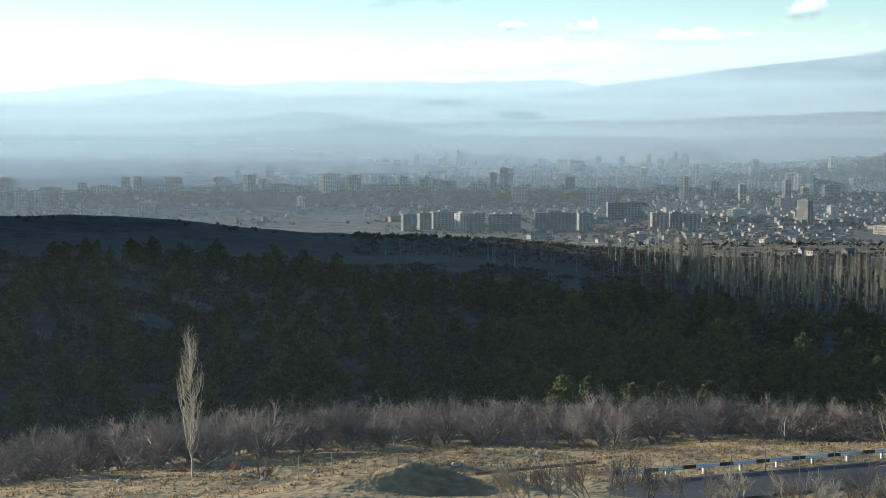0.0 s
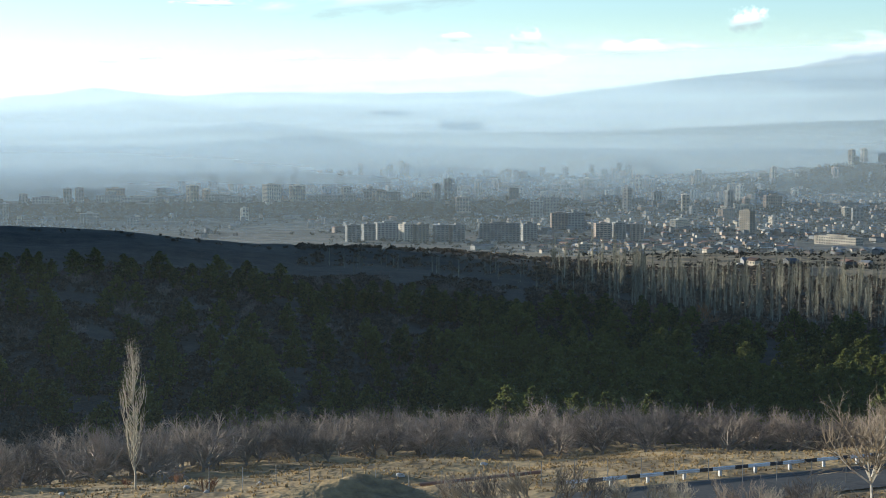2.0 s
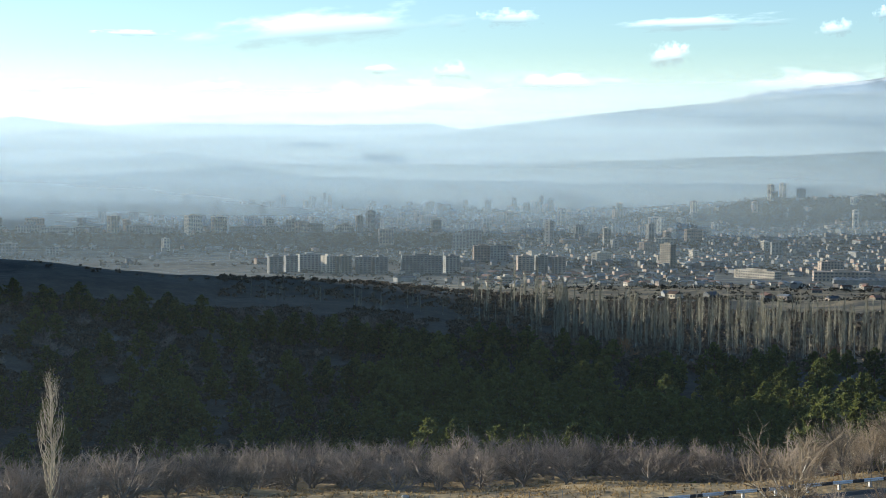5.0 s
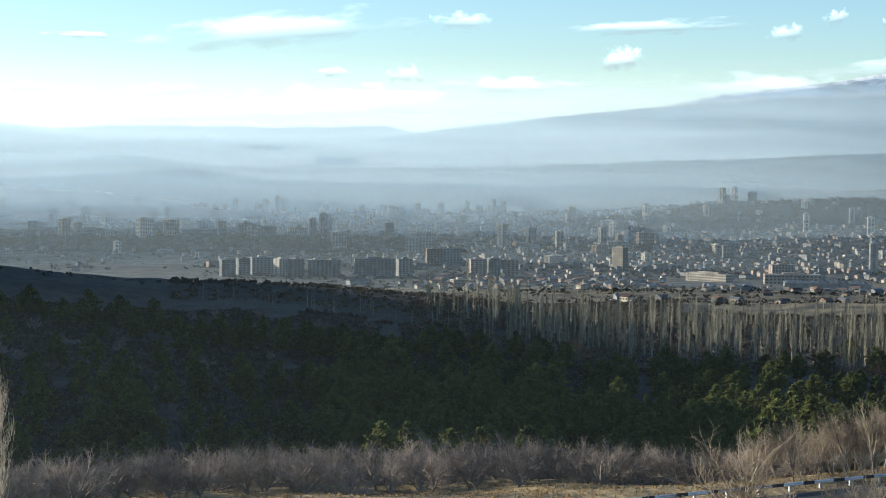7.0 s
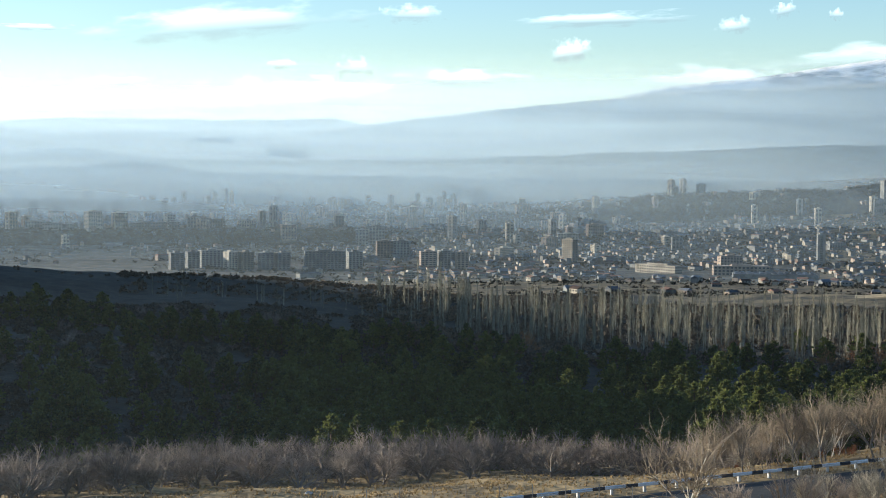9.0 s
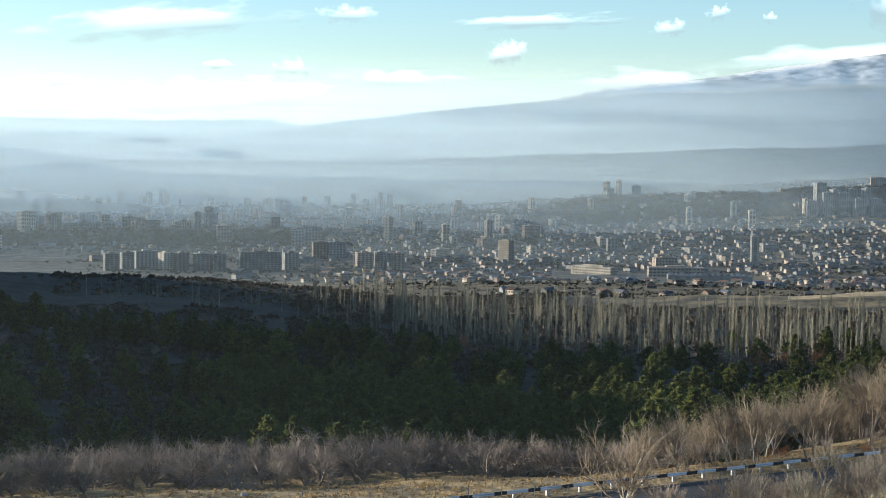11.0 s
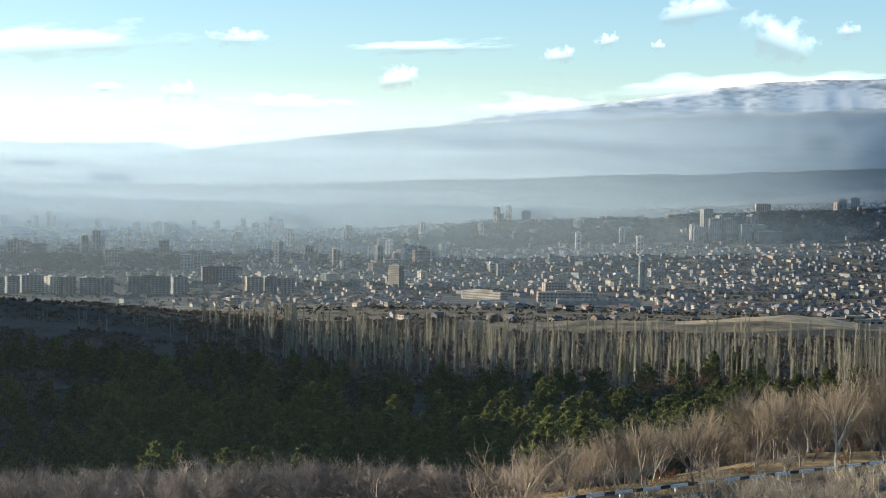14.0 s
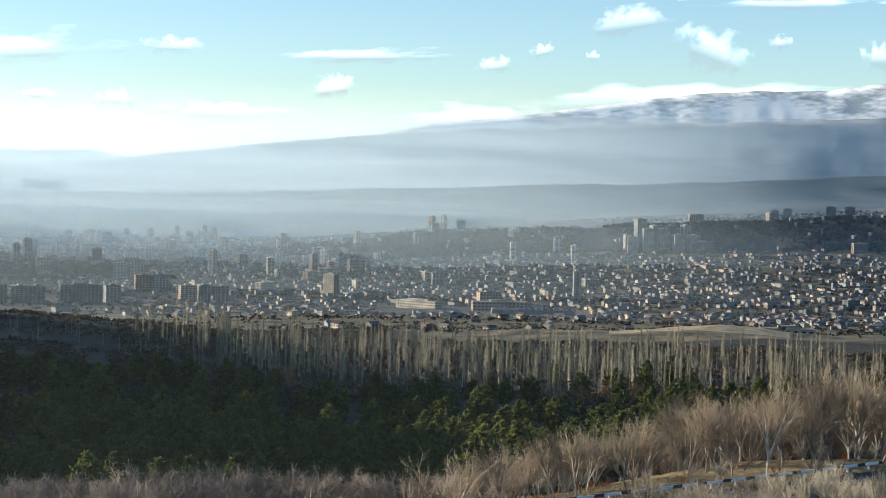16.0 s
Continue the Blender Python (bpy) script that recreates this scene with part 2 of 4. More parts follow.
def bearing(x, y):
    return math.degrees(math.atan2(x, y)), math.hypot(x, y)


def on_ground(x, y):
    return Vector((x, y, height(*bearing(x, y))))


def smooth(mesh):
    mesh.polygons.foreach_set("use_smooth", [True] * len(mesh.polygons))
    return mesh


def build_ground():
    azs = [-180 + 6 * i for i in range(26)] + [-24 + 1.0 * i for i in range(8)] + [-16 + 0.16 * i for i in range(301)] + [32.5 + 1.5 * i for i in range(8)] + [46 + 6 * i for i in range(23)]
    rs, r = [0.0], 3.0
    while r < 60000:
        rs.append(r)
        r += 4 if r < 80 else 1.3 if r < 200 else max(3.0, r * 0.012)
    verts, faces, mats = [], [], []
    for r in rs:
        for a in azs:
            verts.append(spot(a, max(r, 0.01))[0])
    n = len(azs)
    for i in range(len(rs) - 1):
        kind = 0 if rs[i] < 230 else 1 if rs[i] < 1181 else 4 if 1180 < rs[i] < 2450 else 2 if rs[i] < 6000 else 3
        for j in range(n):
            k = (j + 1) % n
            faces.append((i * n + j, (i + 1) * n + j, (i + 1) * n + k, i * n + k))
            mats.append(5 if 1040 < rs[i] < 1135 and 21.2 < azs[j] < 27.2 else 4 if (1000 < rs[i] < 1200 and 15 < azs[j] < 40) or (2400 < rs[i] < 4600 and 20 < azs[j] < 40) else kind)
    faces.append(tuple(range(n))[::-1])
    mats.append(0)
    me = bpy.data.meshes.new("ground")
    me.from_pydata(verts, [], [f[::-1] for f in faces])
    for m in (GRASS, SHADE_SCRUB, TOWN_SOIL, PLAIN, FIELD, SAND):
        me.materials.append(m)
    me.polygons.foreach_set("material_index", mats)
    smooth(me)
    return tagged(new("ground", me), "dry winter grassland sloping to a wide plain", "ground", kind="structure")


ground = build_ground()


def ridge(name, label, az0, az1, dist, crest, foot, mat, jag, wave, seed, depth=160.0, cap=None):
    """A far range: crest(az) gives its skyline in degrees, and its face slopes back from foot degrees."""
    verts, faces = [], []
    cols, rows = int((az1 - az0) / 0.1), 22
    for i in range(cols + 1):
        a = az0 + (az1 - az0) * i / cols
        top = crest(a) + jag * noise.fractal((a / wave, seed, 0.0), 0.9, 2.1, 5)
        for j in range(rows + 1):
            f = j / rows
            el = foot + (top - foot) * f + 0.35 * jag * math.sin(math.pi * f) * noise.fractal((a / wave * 2.2, f * 4, seed + 3.0), 0.9, 2.0, 5)
            d = dist + depth * f + 5 * math.sin(math.pi * f) * noise.fractal((a / wave * 3, f * 3, seed + 9.0), 0.9, 2.0, 5)
            verts.append((d * math.sin(radians(a)), d * math.cos(radians(a)), EYE + d * math.tan(radians(el))))
        d = dist + depth + 40
        verts.append((d * math.sin(radians(a)), d * math.cos(radians(a)), EYE + d * math.tan(radians(foot))))
    n = rows + 2
    for i in range(cols):
        for j in range(n - 1):
            faces.append((i * n + j, (i + 1) * n + j, (i + 1) * n + j + 1, i * n + j + 1))
    me = bpy.data.meshes.new(name)
    me.from_pydata(verts, [], faces)
    me.materials.append(mat)
    return tagged(new(name, smooth(me)), label, "mountain", kind="structure")


def curve_of(*pairs):
    xs, ys = [p[0] for p in pairs], [p[1] for p in pairs]
    return lambda a: float(np.interp(a, xs, ys))


ridge("mountain_snow", "snow-streaked high mountain under thin cloud", 12, 50, 4670,
      curve_of((12, 1.4), (15, 2.1), (19.6, 2.66), (22.4, 3.08), (24.5, 3.3), (26.3, 3.43), (28.2, 3.42), (30, 3.69), (32, 3.6), (40, 2.5), (50, 0.5)), -0.6, SNOW, 0.07, 3.2, 2.0, 170)
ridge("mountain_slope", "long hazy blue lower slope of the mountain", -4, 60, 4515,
      curve_of((-4, -0.9), (1, 0.2), (2.5, 0.4), (6.5, 0.99), (12.1, 1.62), (15.6, 1.97), (21.5, 2.21), (30, 2.56), (40, 2.3), (60, 0.5)), -0.9, HAZE_ROCK, 0.03, 5.0, 5.0, 130)
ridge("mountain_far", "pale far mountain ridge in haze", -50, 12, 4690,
      curve_of((-50, 0.2), (-20, 0.4), (-14.4, 0.55), (-11, 0.85), (-9.6, 1.08), (-8.6, 0.95), (-7.2, 0.8), (-4.2, 0.93), (0, 0.9), (4, 0.98), (6, 0.6), (12, -0.2)), -0.9, HAZE_ROCK, 0.05, 1.8, 8.0, 60)
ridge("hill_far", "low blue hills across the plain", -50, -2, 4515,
      curve_of((-50, -0.5), (-14.4, -0.42), (-9, -0.15), (-7.4, -0.02), (-6.6, 0.08), (-5.9, 0.0), (-5, -0.12), (-2, -0.5)), -1.1, HAZE_ROCK, 0.04, 1.2, 4.0, 50)

# ---- haze over the plain ----
def haze_sheet(dist, low, fade, high, amount, thin=0.6, reach=0.45, left=1.25):
    """Haze at one distance: full up to fade degrees over eye level, gone at high degrees."""
    verts, faces, azs = [], [], [-60 + 2 * i for i in range(76)]
    z0, z1 = EYE + dist * math.tan(radians(fade)), EYE + dist * math.tan(radians(high))
    for a in azs:
        for z in (low, z1):
            verts.append((dist * math.sin(radians(a)), dist * math.cos(radians(a)), z))
    for i in range(len(azs) - 1):
        faces.append((2 * i, 2 * i + 2, 2 * i + 3, 2 * i + 1))
    me = bpy.data.meshes.new("haze")
    me.from_pydata(verts, [], faces)
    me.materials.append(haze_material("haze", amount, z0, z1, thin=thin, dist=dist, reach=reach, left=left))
    return tagged(new("haze", smooth(me)), "thin sheet standing in for sunlit winter haze", "haze", kind="stuff")


# near sheet, added before the orchard to lift the dark valley
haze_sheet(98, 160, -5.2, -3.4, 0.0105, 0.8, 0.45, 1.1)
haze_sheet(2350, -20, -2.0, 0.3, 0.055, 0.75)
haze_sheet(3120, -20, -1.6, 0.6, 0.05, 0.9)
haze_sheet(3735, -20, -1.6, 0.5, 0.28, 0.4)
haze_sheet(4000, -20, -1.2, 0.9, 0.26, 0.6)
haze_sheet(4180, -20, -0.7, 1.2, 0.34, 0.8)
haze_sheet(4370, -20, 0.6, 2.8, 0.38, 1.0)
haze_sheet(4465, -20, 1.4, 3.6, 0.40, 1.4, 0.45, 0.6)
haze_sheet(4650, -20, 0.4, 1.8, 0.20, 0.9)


# ---- clouds ----
def cloud_material():
    """White cloud, thick in the middle of a sheet and frayed to nothing at its rim."""
    m = haze_material("cloud", 1.0, 0, 1, 0.25)
    n, ln = m.node_tree.nodes, m.node_tree.links.new
    at, info, off, tex = n.new("ShaderNodeTexCoord"), n.new("ShaderNodeObjectInfo"), n.new("ShaderNodeVectorMath"), n.new("ShaderNodeTexNoise")
    off.operation = "MULTIPLY_ADD"
    off.inputs[1].default_value = (2.2, 1.0, 1.1)
    big = n.new("ShaderNodeMath")
    big.operation = "MULTIPLY"
    big.inputs[1].default_value = 40.0
    ln(info.outputs["Random"], big.inputs[0])
    ln(at.outputs["Object"], off.inputs[0]), ln(big.outputs[0], off.inputs[2]), ln(off.outputs[0], tex.inputs["Vector"])
    tex.inputs["Scale"].default_value, tex.inputs["Detail"].default_value = 1.2, 7
    size = n.new("ShaderNodeVectorMath")
    size.operation = "LENGTH"
    ln(at.outputs["Object"], size.inputs[0])
    edge = n.new("ShaderNodeMath")
    edge.operation = "MULTIPLY_ADD"
    ln(tex.outputs["Fac"], edge.inputs[0])
    edge.inputs[1].default_value = -2.4
    ln(size.outputs["Value"], edge.inputs[2])
    fade = n.new("ShaderNodeMapRange")
    fade.interpolation_type = "SMOOTHSTEP"
    for key, value in (("From Min", -1.0), ("From Max", -0.25), ("To Min", 0.34), ("To Max", 0.0)):
        fade.inputs[key].default_value = value
    ln(edge.outputs[0], fade.inputs["Value"])
    # sunlit top painted as emission, shaded thick underside as a grey veil
    tilt, upper, lower, bright, dim, veil = n.new("ShaderNodeSeparateXYZ"), n.new("ShaderNodeMapRange"), n.new("ShaderNodeMath"), n.new("ShaderNodeMath"), n.new("ShaderNodeMath"), n.new("ShaderNodeMixRGB")
    ln(at.outputs["Object"], tilt.inputs[0]), ln(tilt.outputs["Z"], upper.inputs["Value"])
    for key, value in (("From Min", -0.35), ("From Max", 0.3), ("To Min", 0.25), ("To Max", 1.0)):
        upper.inputs[key].default_value = value
    lower.operation, bright.operation, dim.operation = "SUBTRACT", "MULTIPLY", "MULTIPLY"
    lower.inputs[0].default_value = 1.0
    ln(upper.outputs[0], lower.inputs[1])
    ln(fade.outputs[0], bright.inputs[0]), ln(upper.outputs[0], bright.inputs[1])
    ln(fade.outputs[0], dim.inputs[0]), ln(lower.outputs[0], dim.inputs[1])
    thick = n.new("ShaderNodeMath")
    thick.operation, thick.use_clamp = "MULTIPLY", True
    thick.inputs[1].default_value = 1.9
    ln(dim.outputs[0], thick.inputs[0]), ln(thick.outputs[0], veil.inputs["Fac"])
    veil.inputs["Color1"].default_value, veil.inputs["Color2"].default_value = (1, 1, 1, 1), (0.34, 0.36, 0.38, 1)
    glow, sheer, both = n.new("ShaderNodeEmission"), n.new("ShaderNodeBsdfTransparent"), n.new("ShaderNodeAddShader")
    glow.inputs["Color"].default_value = (1.0, 0.96, 0.90, 1)
    ln(bright.outputs[0], glow.inputs["Strength"]), ln(veil.outputs[0], sheer.inputs["Color"])
    ln(glow.outputs[0], both.inputs[0]), ln(sheer.outputs[0], both.inputs[1])
    ln(both.outputs[0], n["Material Output"].inputs["Surface"])
    return m


CLOUD = cloud_material()
cloud_mesh = bpy.data.meshes.new("cloud")
cloud_mesh.from_pydata([(-1 + 0.2 * i, 0.06 * (1 - (-1 + 0.2 * i) ** 2), -1 + 2 * j) for i in range(11) for j in range(2)], [], [(2 * i, 2 * i + 2, 2 * i + 3, 2 * i + 1) for i in range(10)])
cloud_mesh.materials.append(CLOUD)


def cloud(az, el, wide, tall, tip=0.0):
    """A cloud at a bearing and height in degrees, with its width and height in degrees."""
    d = 4900.0
    ob = new("cloud", smooth(cloud_mesh))
    p = Vector((d * math.sin(radians(az)), d * math.cos(radians(az)), EYE + d * math.tan(radians(el))))
    ob.matrix_basis = Matrix.Translation(p) @ Matrix.Rotation(radians(-az), 4, "Z") @ Matrix.Rotation(radians(tip), 4, "Y") @ Matrix.Diagonal((d * radians(wide) * 0.62, 60, d * radians(tall) * 0.75, 1))
    return tagged(ob, "soft white cloud with painted sunlit top low in the sky", "cloud", "clouds", "stuff")

cloud(0.55, 4.1, 8.2, 0.95, -5)
cloud(6.68, 4.47, 1.89, 0.49, 0)
cloud(12.90, 4.32, 5.10, 0.38, -2)
cloud(11.96, 3.28, 1.13, 0.64, -8)
cloud(17.21, 4.09, 1.17, 0.45, -10)
cloud(18.86, 4.61, 0.76, 0.38, -12)
cloud(2.30, 2.75, 1.13, 0.30, 0)
cloud(4.74, 2.70, 1.32, 0.53, 0)
cloud(8.17, 2.38, 4.35, 0.49, 0)
cloud(-3.24, 2.09, 2.08, 0.38, -4)
cloud(4.03, 1.80, 3.97, 0.64, -4)
cloud(-3.97, 1.32, 6.24, 0.64, 0)
cloud(0.47, 1.38, 2.83, 0.49, 0)
cloud(-5.78, 3.82, 2.46, 0.19, 0)
cloud(-7.58, 2.09, 2.08, 0.23, 0)
cloud(21.74, 5.62, 2.65, 0.79, -8)
cloud(24.45, 4.73, 2.27, 1.13, 20)
cloud(26.60, 4.97, 0.87, 0.42, -6)
cloud(27.11, 6.21, 6.24, 0.34, 0)
cloud(8.18, 2.35, 3.59, 0.53, 0)
cloud(20.52, 4.46, 0.45, 0.30, 0)
cloud(29.75, 4.54, 1.13, 0.76, 0)
cloud(22.98, 3.08, 9.83, 0.87, -2)
cloud(16.82, 2.33, 5.67, 0.76, 0)
cloud(2.53, 1.59, 4.91, 1.13, 0)
cloud(11.94, 3.27, 1.32, 0.64, -8)
cloud(0.30, 1.53, 10.58, 0.68, -3)
cloud(-9.02, 1.99, 1.70, 0.26, 0)
cloud(-5.70, 1.19, 1.70, 0.19, 0)

# ---- builders ----
class Shape:
    """Vertices and faces gathered for one mesh."""

    def __init__(self):
        self.v, self.f, self.m = [], [], []

    def limb(self, a, b, ra, rb, sides=3, mat=0):
        way = (b - a).normalized()
        u = way.orthogonal().normalized()
        w = way.cross(u)
        n = len(self.v)
        ring = [(u * math.cos(6.2832 * k / sides) + w * math.sin(6.2832 * k / sides)) for k in range(sides)]
        self.v += [a + c * ra for c in ring]
        if rb <= 0:
            self.v.append(b)
            faces = [(n + k, n + (k + 1) % sides, n + sides) for k in range(sides)]
        else:
            self.v += [b + c * rb for c in ring]
            faces = [(n + k, n + (k + 1) % sides, n + sides + (k + 1) % sides, n + sides + k) for k in range(sides)]
        self.f += faces
        self.m += [mat] * len(faces)

    def tube(self, points, radii, sides=6, mat=0):
        """One bent, tapering stem."""
        n = len(self.v)
        for p, r in zip(points, radii):
            self.v += [p + Vector((math.cos(6.2832 * k / sides) * r, math.sin(6.2832 * k / sides) * r, 0)) for k in range(sides)]
        for i in range(len(points) - 1):
            for k in range(sides):
                a, b = n + i * sides + k, n + i * sides + (k + 1) % sides
                self.f.append((a, b, b + sides, a + sides))
                self.m.append(mat)

    def box(self, x0, x1, y0, y1, z0, z1, mat=0, turn=0.0, at=(0, 0, 0), bottom=False):
        n = len(self.v)
        c, s = math.cos(turn), math.sin(turn)
        for z in (z0, z1):
            for x, y in ((x0, y0), (x1, y0), (x1, y1), (x0, y1)):
                self.v.append(Vector((at[0] + c * x - s * y, at[1] + s * x + c * y, at[2] + z)))
        faces = [(n, n + 1, n + 5, n + 4), (n + 1, n + 2, n + 6, n + 5), (n + 2, n + 3, n + 7, n + 6), (n + 3, n, n + 4, n + 7), (n + 4, n + 5, n + 6, n + 7)]
        if bottom:
            faces.append((n + 3, n + 2, n + 1, n))
        self.f += faces
        self.m += [mat] * len(faces)

    def gable(self, x0, x1, y0, y1, z, rise, hip, mat=0, turn=0.0, at=(0, 0, 0)):
        n = len(self.v)
        c, s = math.cos(turn), math.sin(turn)
        ym = (y0 + y1) / 2
        for x, y, h in ((x0, y0, z), (x1, y0, z), (x1, y1, z), (x0, y1, z), (x0 + hip, ym, z + rise), (x1 - hip, ym, z + rise)):
            self.v.append(Vector((at[0] + c * x - s * y, at[1] + s * x + c * y, at[2] + h)))
        faces = [(n, n + 1, n + 5, n + 4), (n + 2, n + 3, n + 4, n + 5), (n + 1, n + 2, n + 5), (n + 3, n, n + 4), (n + 3, n + 2, n + 1, n)]
        self.f += faces
        self.m += [mat] * len(faces)

    def tuft(self, p, size, rng, leaves=6, up=0.3, mat=0):
        """A clump of needles or leaves: narrow blades out of one point."""
        for _ in range(leaves):
            d = Vector((rng.gauss(0, 1), rng.gauss(0, 1), rng.gauss(up, 0.7))).normalized()
            side = d.cross(Vector((rng.random() - 0.5, rng.random() - 0.5, rng.random() - 0.5))).normalized() * size * 0.33
            n = len(self.v)
            q = p - d * size * 0.25
            self.v += [q + side * 1.1, q + d * size * 1.15, q - side * 1.1 + d * size * 0.3]
            self.f.append((n, n + 1, n + 2))
            self.m.append(mat)

    def mesh(self, name, *mats):
        me = bpy.data.meshes.new(name)
        me.from_pydata(self.v, [], self.f)
        for m in mats:
            me.materials.append(m)
        if len(mats) > 1:
            me.polygons.foreach_set("material_index", self.m)
        return me


def part(name, shape, mats, parent, label=""):
    ob = new(name, shape.mesh(name, *(mats if isinstance(mats, tuple) else (mats,))))
    ob.parent = parent
    return tagged(ob, label) if label else ob


def thing(name, label, category, group=""):
    return tagged(new(name), label, category, group, "")


def tilted(d, angle, rng):
    """A way that leaves d by that many degrees, to any side."""
    u = d.orthogonal().normalized()
    w = d.cross(u)
    t = rng.random() * 6.2832
    a = radians(angle)
    return (d * math.cos(a) + (u * math.cos(t) + w * math.sin(t)) * math.sin(a)).normalized()


def grow(wood, twigs, p, d, length, radius, level, plan, rng, lift):
    """One branch and all that springs from it. plan: per level (children, angle, shortening, thinning)."""
    steps = 2 if level < len(plan) - 1 else 1
    points, q, way = [p], p, d
    for k in range(steps):
        way = (way + Vector((rng.gauss(0, 0.14), rng.gauss(0, 0.14), rng.gauss(0, 0.1) + lift))).normalized()
        q = q + way * length / steps
        points.append(q)
    last = level >= len(plan)
    into = wood if level <= 1 else twigs
    for k in range(steps):
        r0, r1 = radius * (1 - 0.45 * k / steps), radius * (1 - 0.45 * (k + 1) / steps)
        into.limb(points[k], points[k + 1], r0, 0 if last and k == steps - 1 else r1, 5 if level == 0 else 3)
    if last:
        return
    count, angle, shorten, thin = plan[level]
    for c in range(count):
        f = 0.3 + 0.7 * (c + rng.random()) / count if level else 0.75 + 0.25 * rng.random()
        at = points[0].lerp(points[1], f * 2) if steps == 2 and f < 0.5 else points[steps - 1].lerp(points[steps], (f - 0.5) * 2 if steps == 2 else f)
        grow(wood, twigs, at, tilted(way, angle * rng.uniform(0.6, 1.3), rng), length * shorten * rng.uniform(0.7, 1.25), radius * thin, level + 1, plan, rng, lift)


def bare_tree(name, label, category, seed, trunk, radius, plan, lift, bark, twig, stems=1, group=""):
    rng = random.Random(seed)
    ob = thing(name, label, category, group)
    wood, twigs = Shape(), Shape()
    for s in range(stems):
        d = tilted(Vector((0, 0, 1)), 4 if stems == 1 else 24, rng)
        grow(wood, twigs, Vector((rng.uniform(-0.1, 0.1) * stems, rng.uniform(-0.1, 0.1) * stems, -0.3)), d, trunk, radius, 0, plan, rng, lift)
    part("trunk", wood, bark, ob)
    part("crown", twigs, twig, ob)
    return ob


def poplar(seed, tall, wide, bark, twig, label, group, thick=0.0034, boughs=90, shoots=5, flame=False):
    """A slim upright poplar: one stem, and steep branches close round it."""
    rng = random.Random(seed)
    ob = thing("poplar", label, "tree", group)
    wood, twigs = Shape(), Shape()
    p = Vector((0, 0, -0.4))
    lean = Vector((rng.gauss(0, 0.012), rng.gauss(0, 0.012), 1)).normalized()
    n, stem = 7, [p]
    for k in range(n):
        p = p + lean * (tall * 0.93 / n) + Vector((rng.gauss(0, 0.05), rng.gauss(0, 0.05), 0))
        stem.append(p)
    wood.tube(stem, [0.008 * tall * (1 - k / n * 0.9) for k in range(n + 1)])
    for k in range(boughs):
        z = tall * (0.10 + 0.82 * (k / boughs) ** 0.8)
        a = rng.random() * 6.2832
        out = wide * tall * math.sin(math.pi * min(1, (z / tall) ** 0.75)) ** 0.6 * rng.uniform(0.5, 1.1)
        if flame:
            z = tall * (0.03 + 0.82 * k / boughs)
            out = wide * tall * (1.08 - z / tall) ** 0.7 * rng.uniform(0.3, 1.2)
        long = tall * 0.24 * rng.uniform(0.6, 1.15) * (1.1 - 0.5 * z / tall)
        base = Vector((0, 0, z)) + Vector((lean.x, lean.y, 0)) * z
        mid = base + Vector((math.cos(a) * out * 0.75, math.sin(a) * out * 0.75, long * 0.4))
        end = base + Vector((math.cos(a) * out, math.sin(a) * out, min(long, tall * 1.0 - z)))
        r = thick * tall * (1.15 - z / tall)
        twigs.limb(base, mid, r, r * 0.7), twigs.limb(mid, end, r * 0.7, 0)
        for _ in range(shoots):
            s = base.lerp(mid, rng.random()) if rng.random() < 0.4 else mid.lerp(end, rng.random())
            t = s + Vector((rng.gauss(0, 0.022) * tall, rng.gauss(0, 0.022) * tall, tall * rng.uniform(0.04, 0.11)))
            twigs.limb(s, t, r * 0.5, 0)
    part("trunk", wood, bark, ob)
    part("crown", twigs, twig, ob)
    return ob


def pine(seed, tall, label, group):
    """A pine: stem, whorls of boughs, and tufts of needles that leave gaps and an uneven edge."""
    rng = random.Random(seed)
    ob = thing("pine", label, "tree", group)
    wood, crown = Shape(), Shape()
    wood.tube([Vector((0, 0, -0.5)), Vector((rng.gauss(0, 0.1), rng.gauss(0, 0.1), tall * 0.5)), Vector((rng.gauss(0, 0.15), 0, tall * 0.96))], [0.02 * tall, 0.013 * tall, 0.002 * tall])
    whorls = 11
    squat = rng.uniform(0.85, 1.2)
    for k in range(whorls):
        f = k / (whorls - 1)
        z = tall * (0.16 + 0.8 * f)
        reach = tall * 0.36 * squat * (math.sin(math.pi * (0.20 + 0.76 * f)) ** 0.8) * (1 - 0.35 * f)
        for b in range(6 if f < 0.8 else 4):
            if rng.random() < 0.1:
                continue
            a = rng.random() * 6.2832
            long = reach * rng.uniform(0.65, 1.2)
            tip = Vector((math.cos(a) * long, math.sin(a) * long, z + long * rng.uniform(0.05, 0.4)))
            base = Vector((0, 0, z))
            wood.limb(base, tip, 0.006 * tall * (1.1 - f), 0)
            for c in range(5):
                g = 0.35 + 0.7 * (c + rng.random()) / 5
                p = base.lerp(tip, g) + Vector((rng.gauss(0, 0.10), rng.gauss(0, 0.10), rng.gauss(0.05, 0.08))) * reach
                crown.tuft(p, tall * 0.085 * rng.uniform(0.7, 1.3), rng, 6)
    for c in range(5):
        crown.tuft(Vector((0, 0, tall * (0.9 + 0.025 * c))), tall * 0.05, rng, 5, 1.0)
    part("trunk", wood, PINE_BARK, ob)
    part("crown", crown, NEEDLE, ob)
    return ob


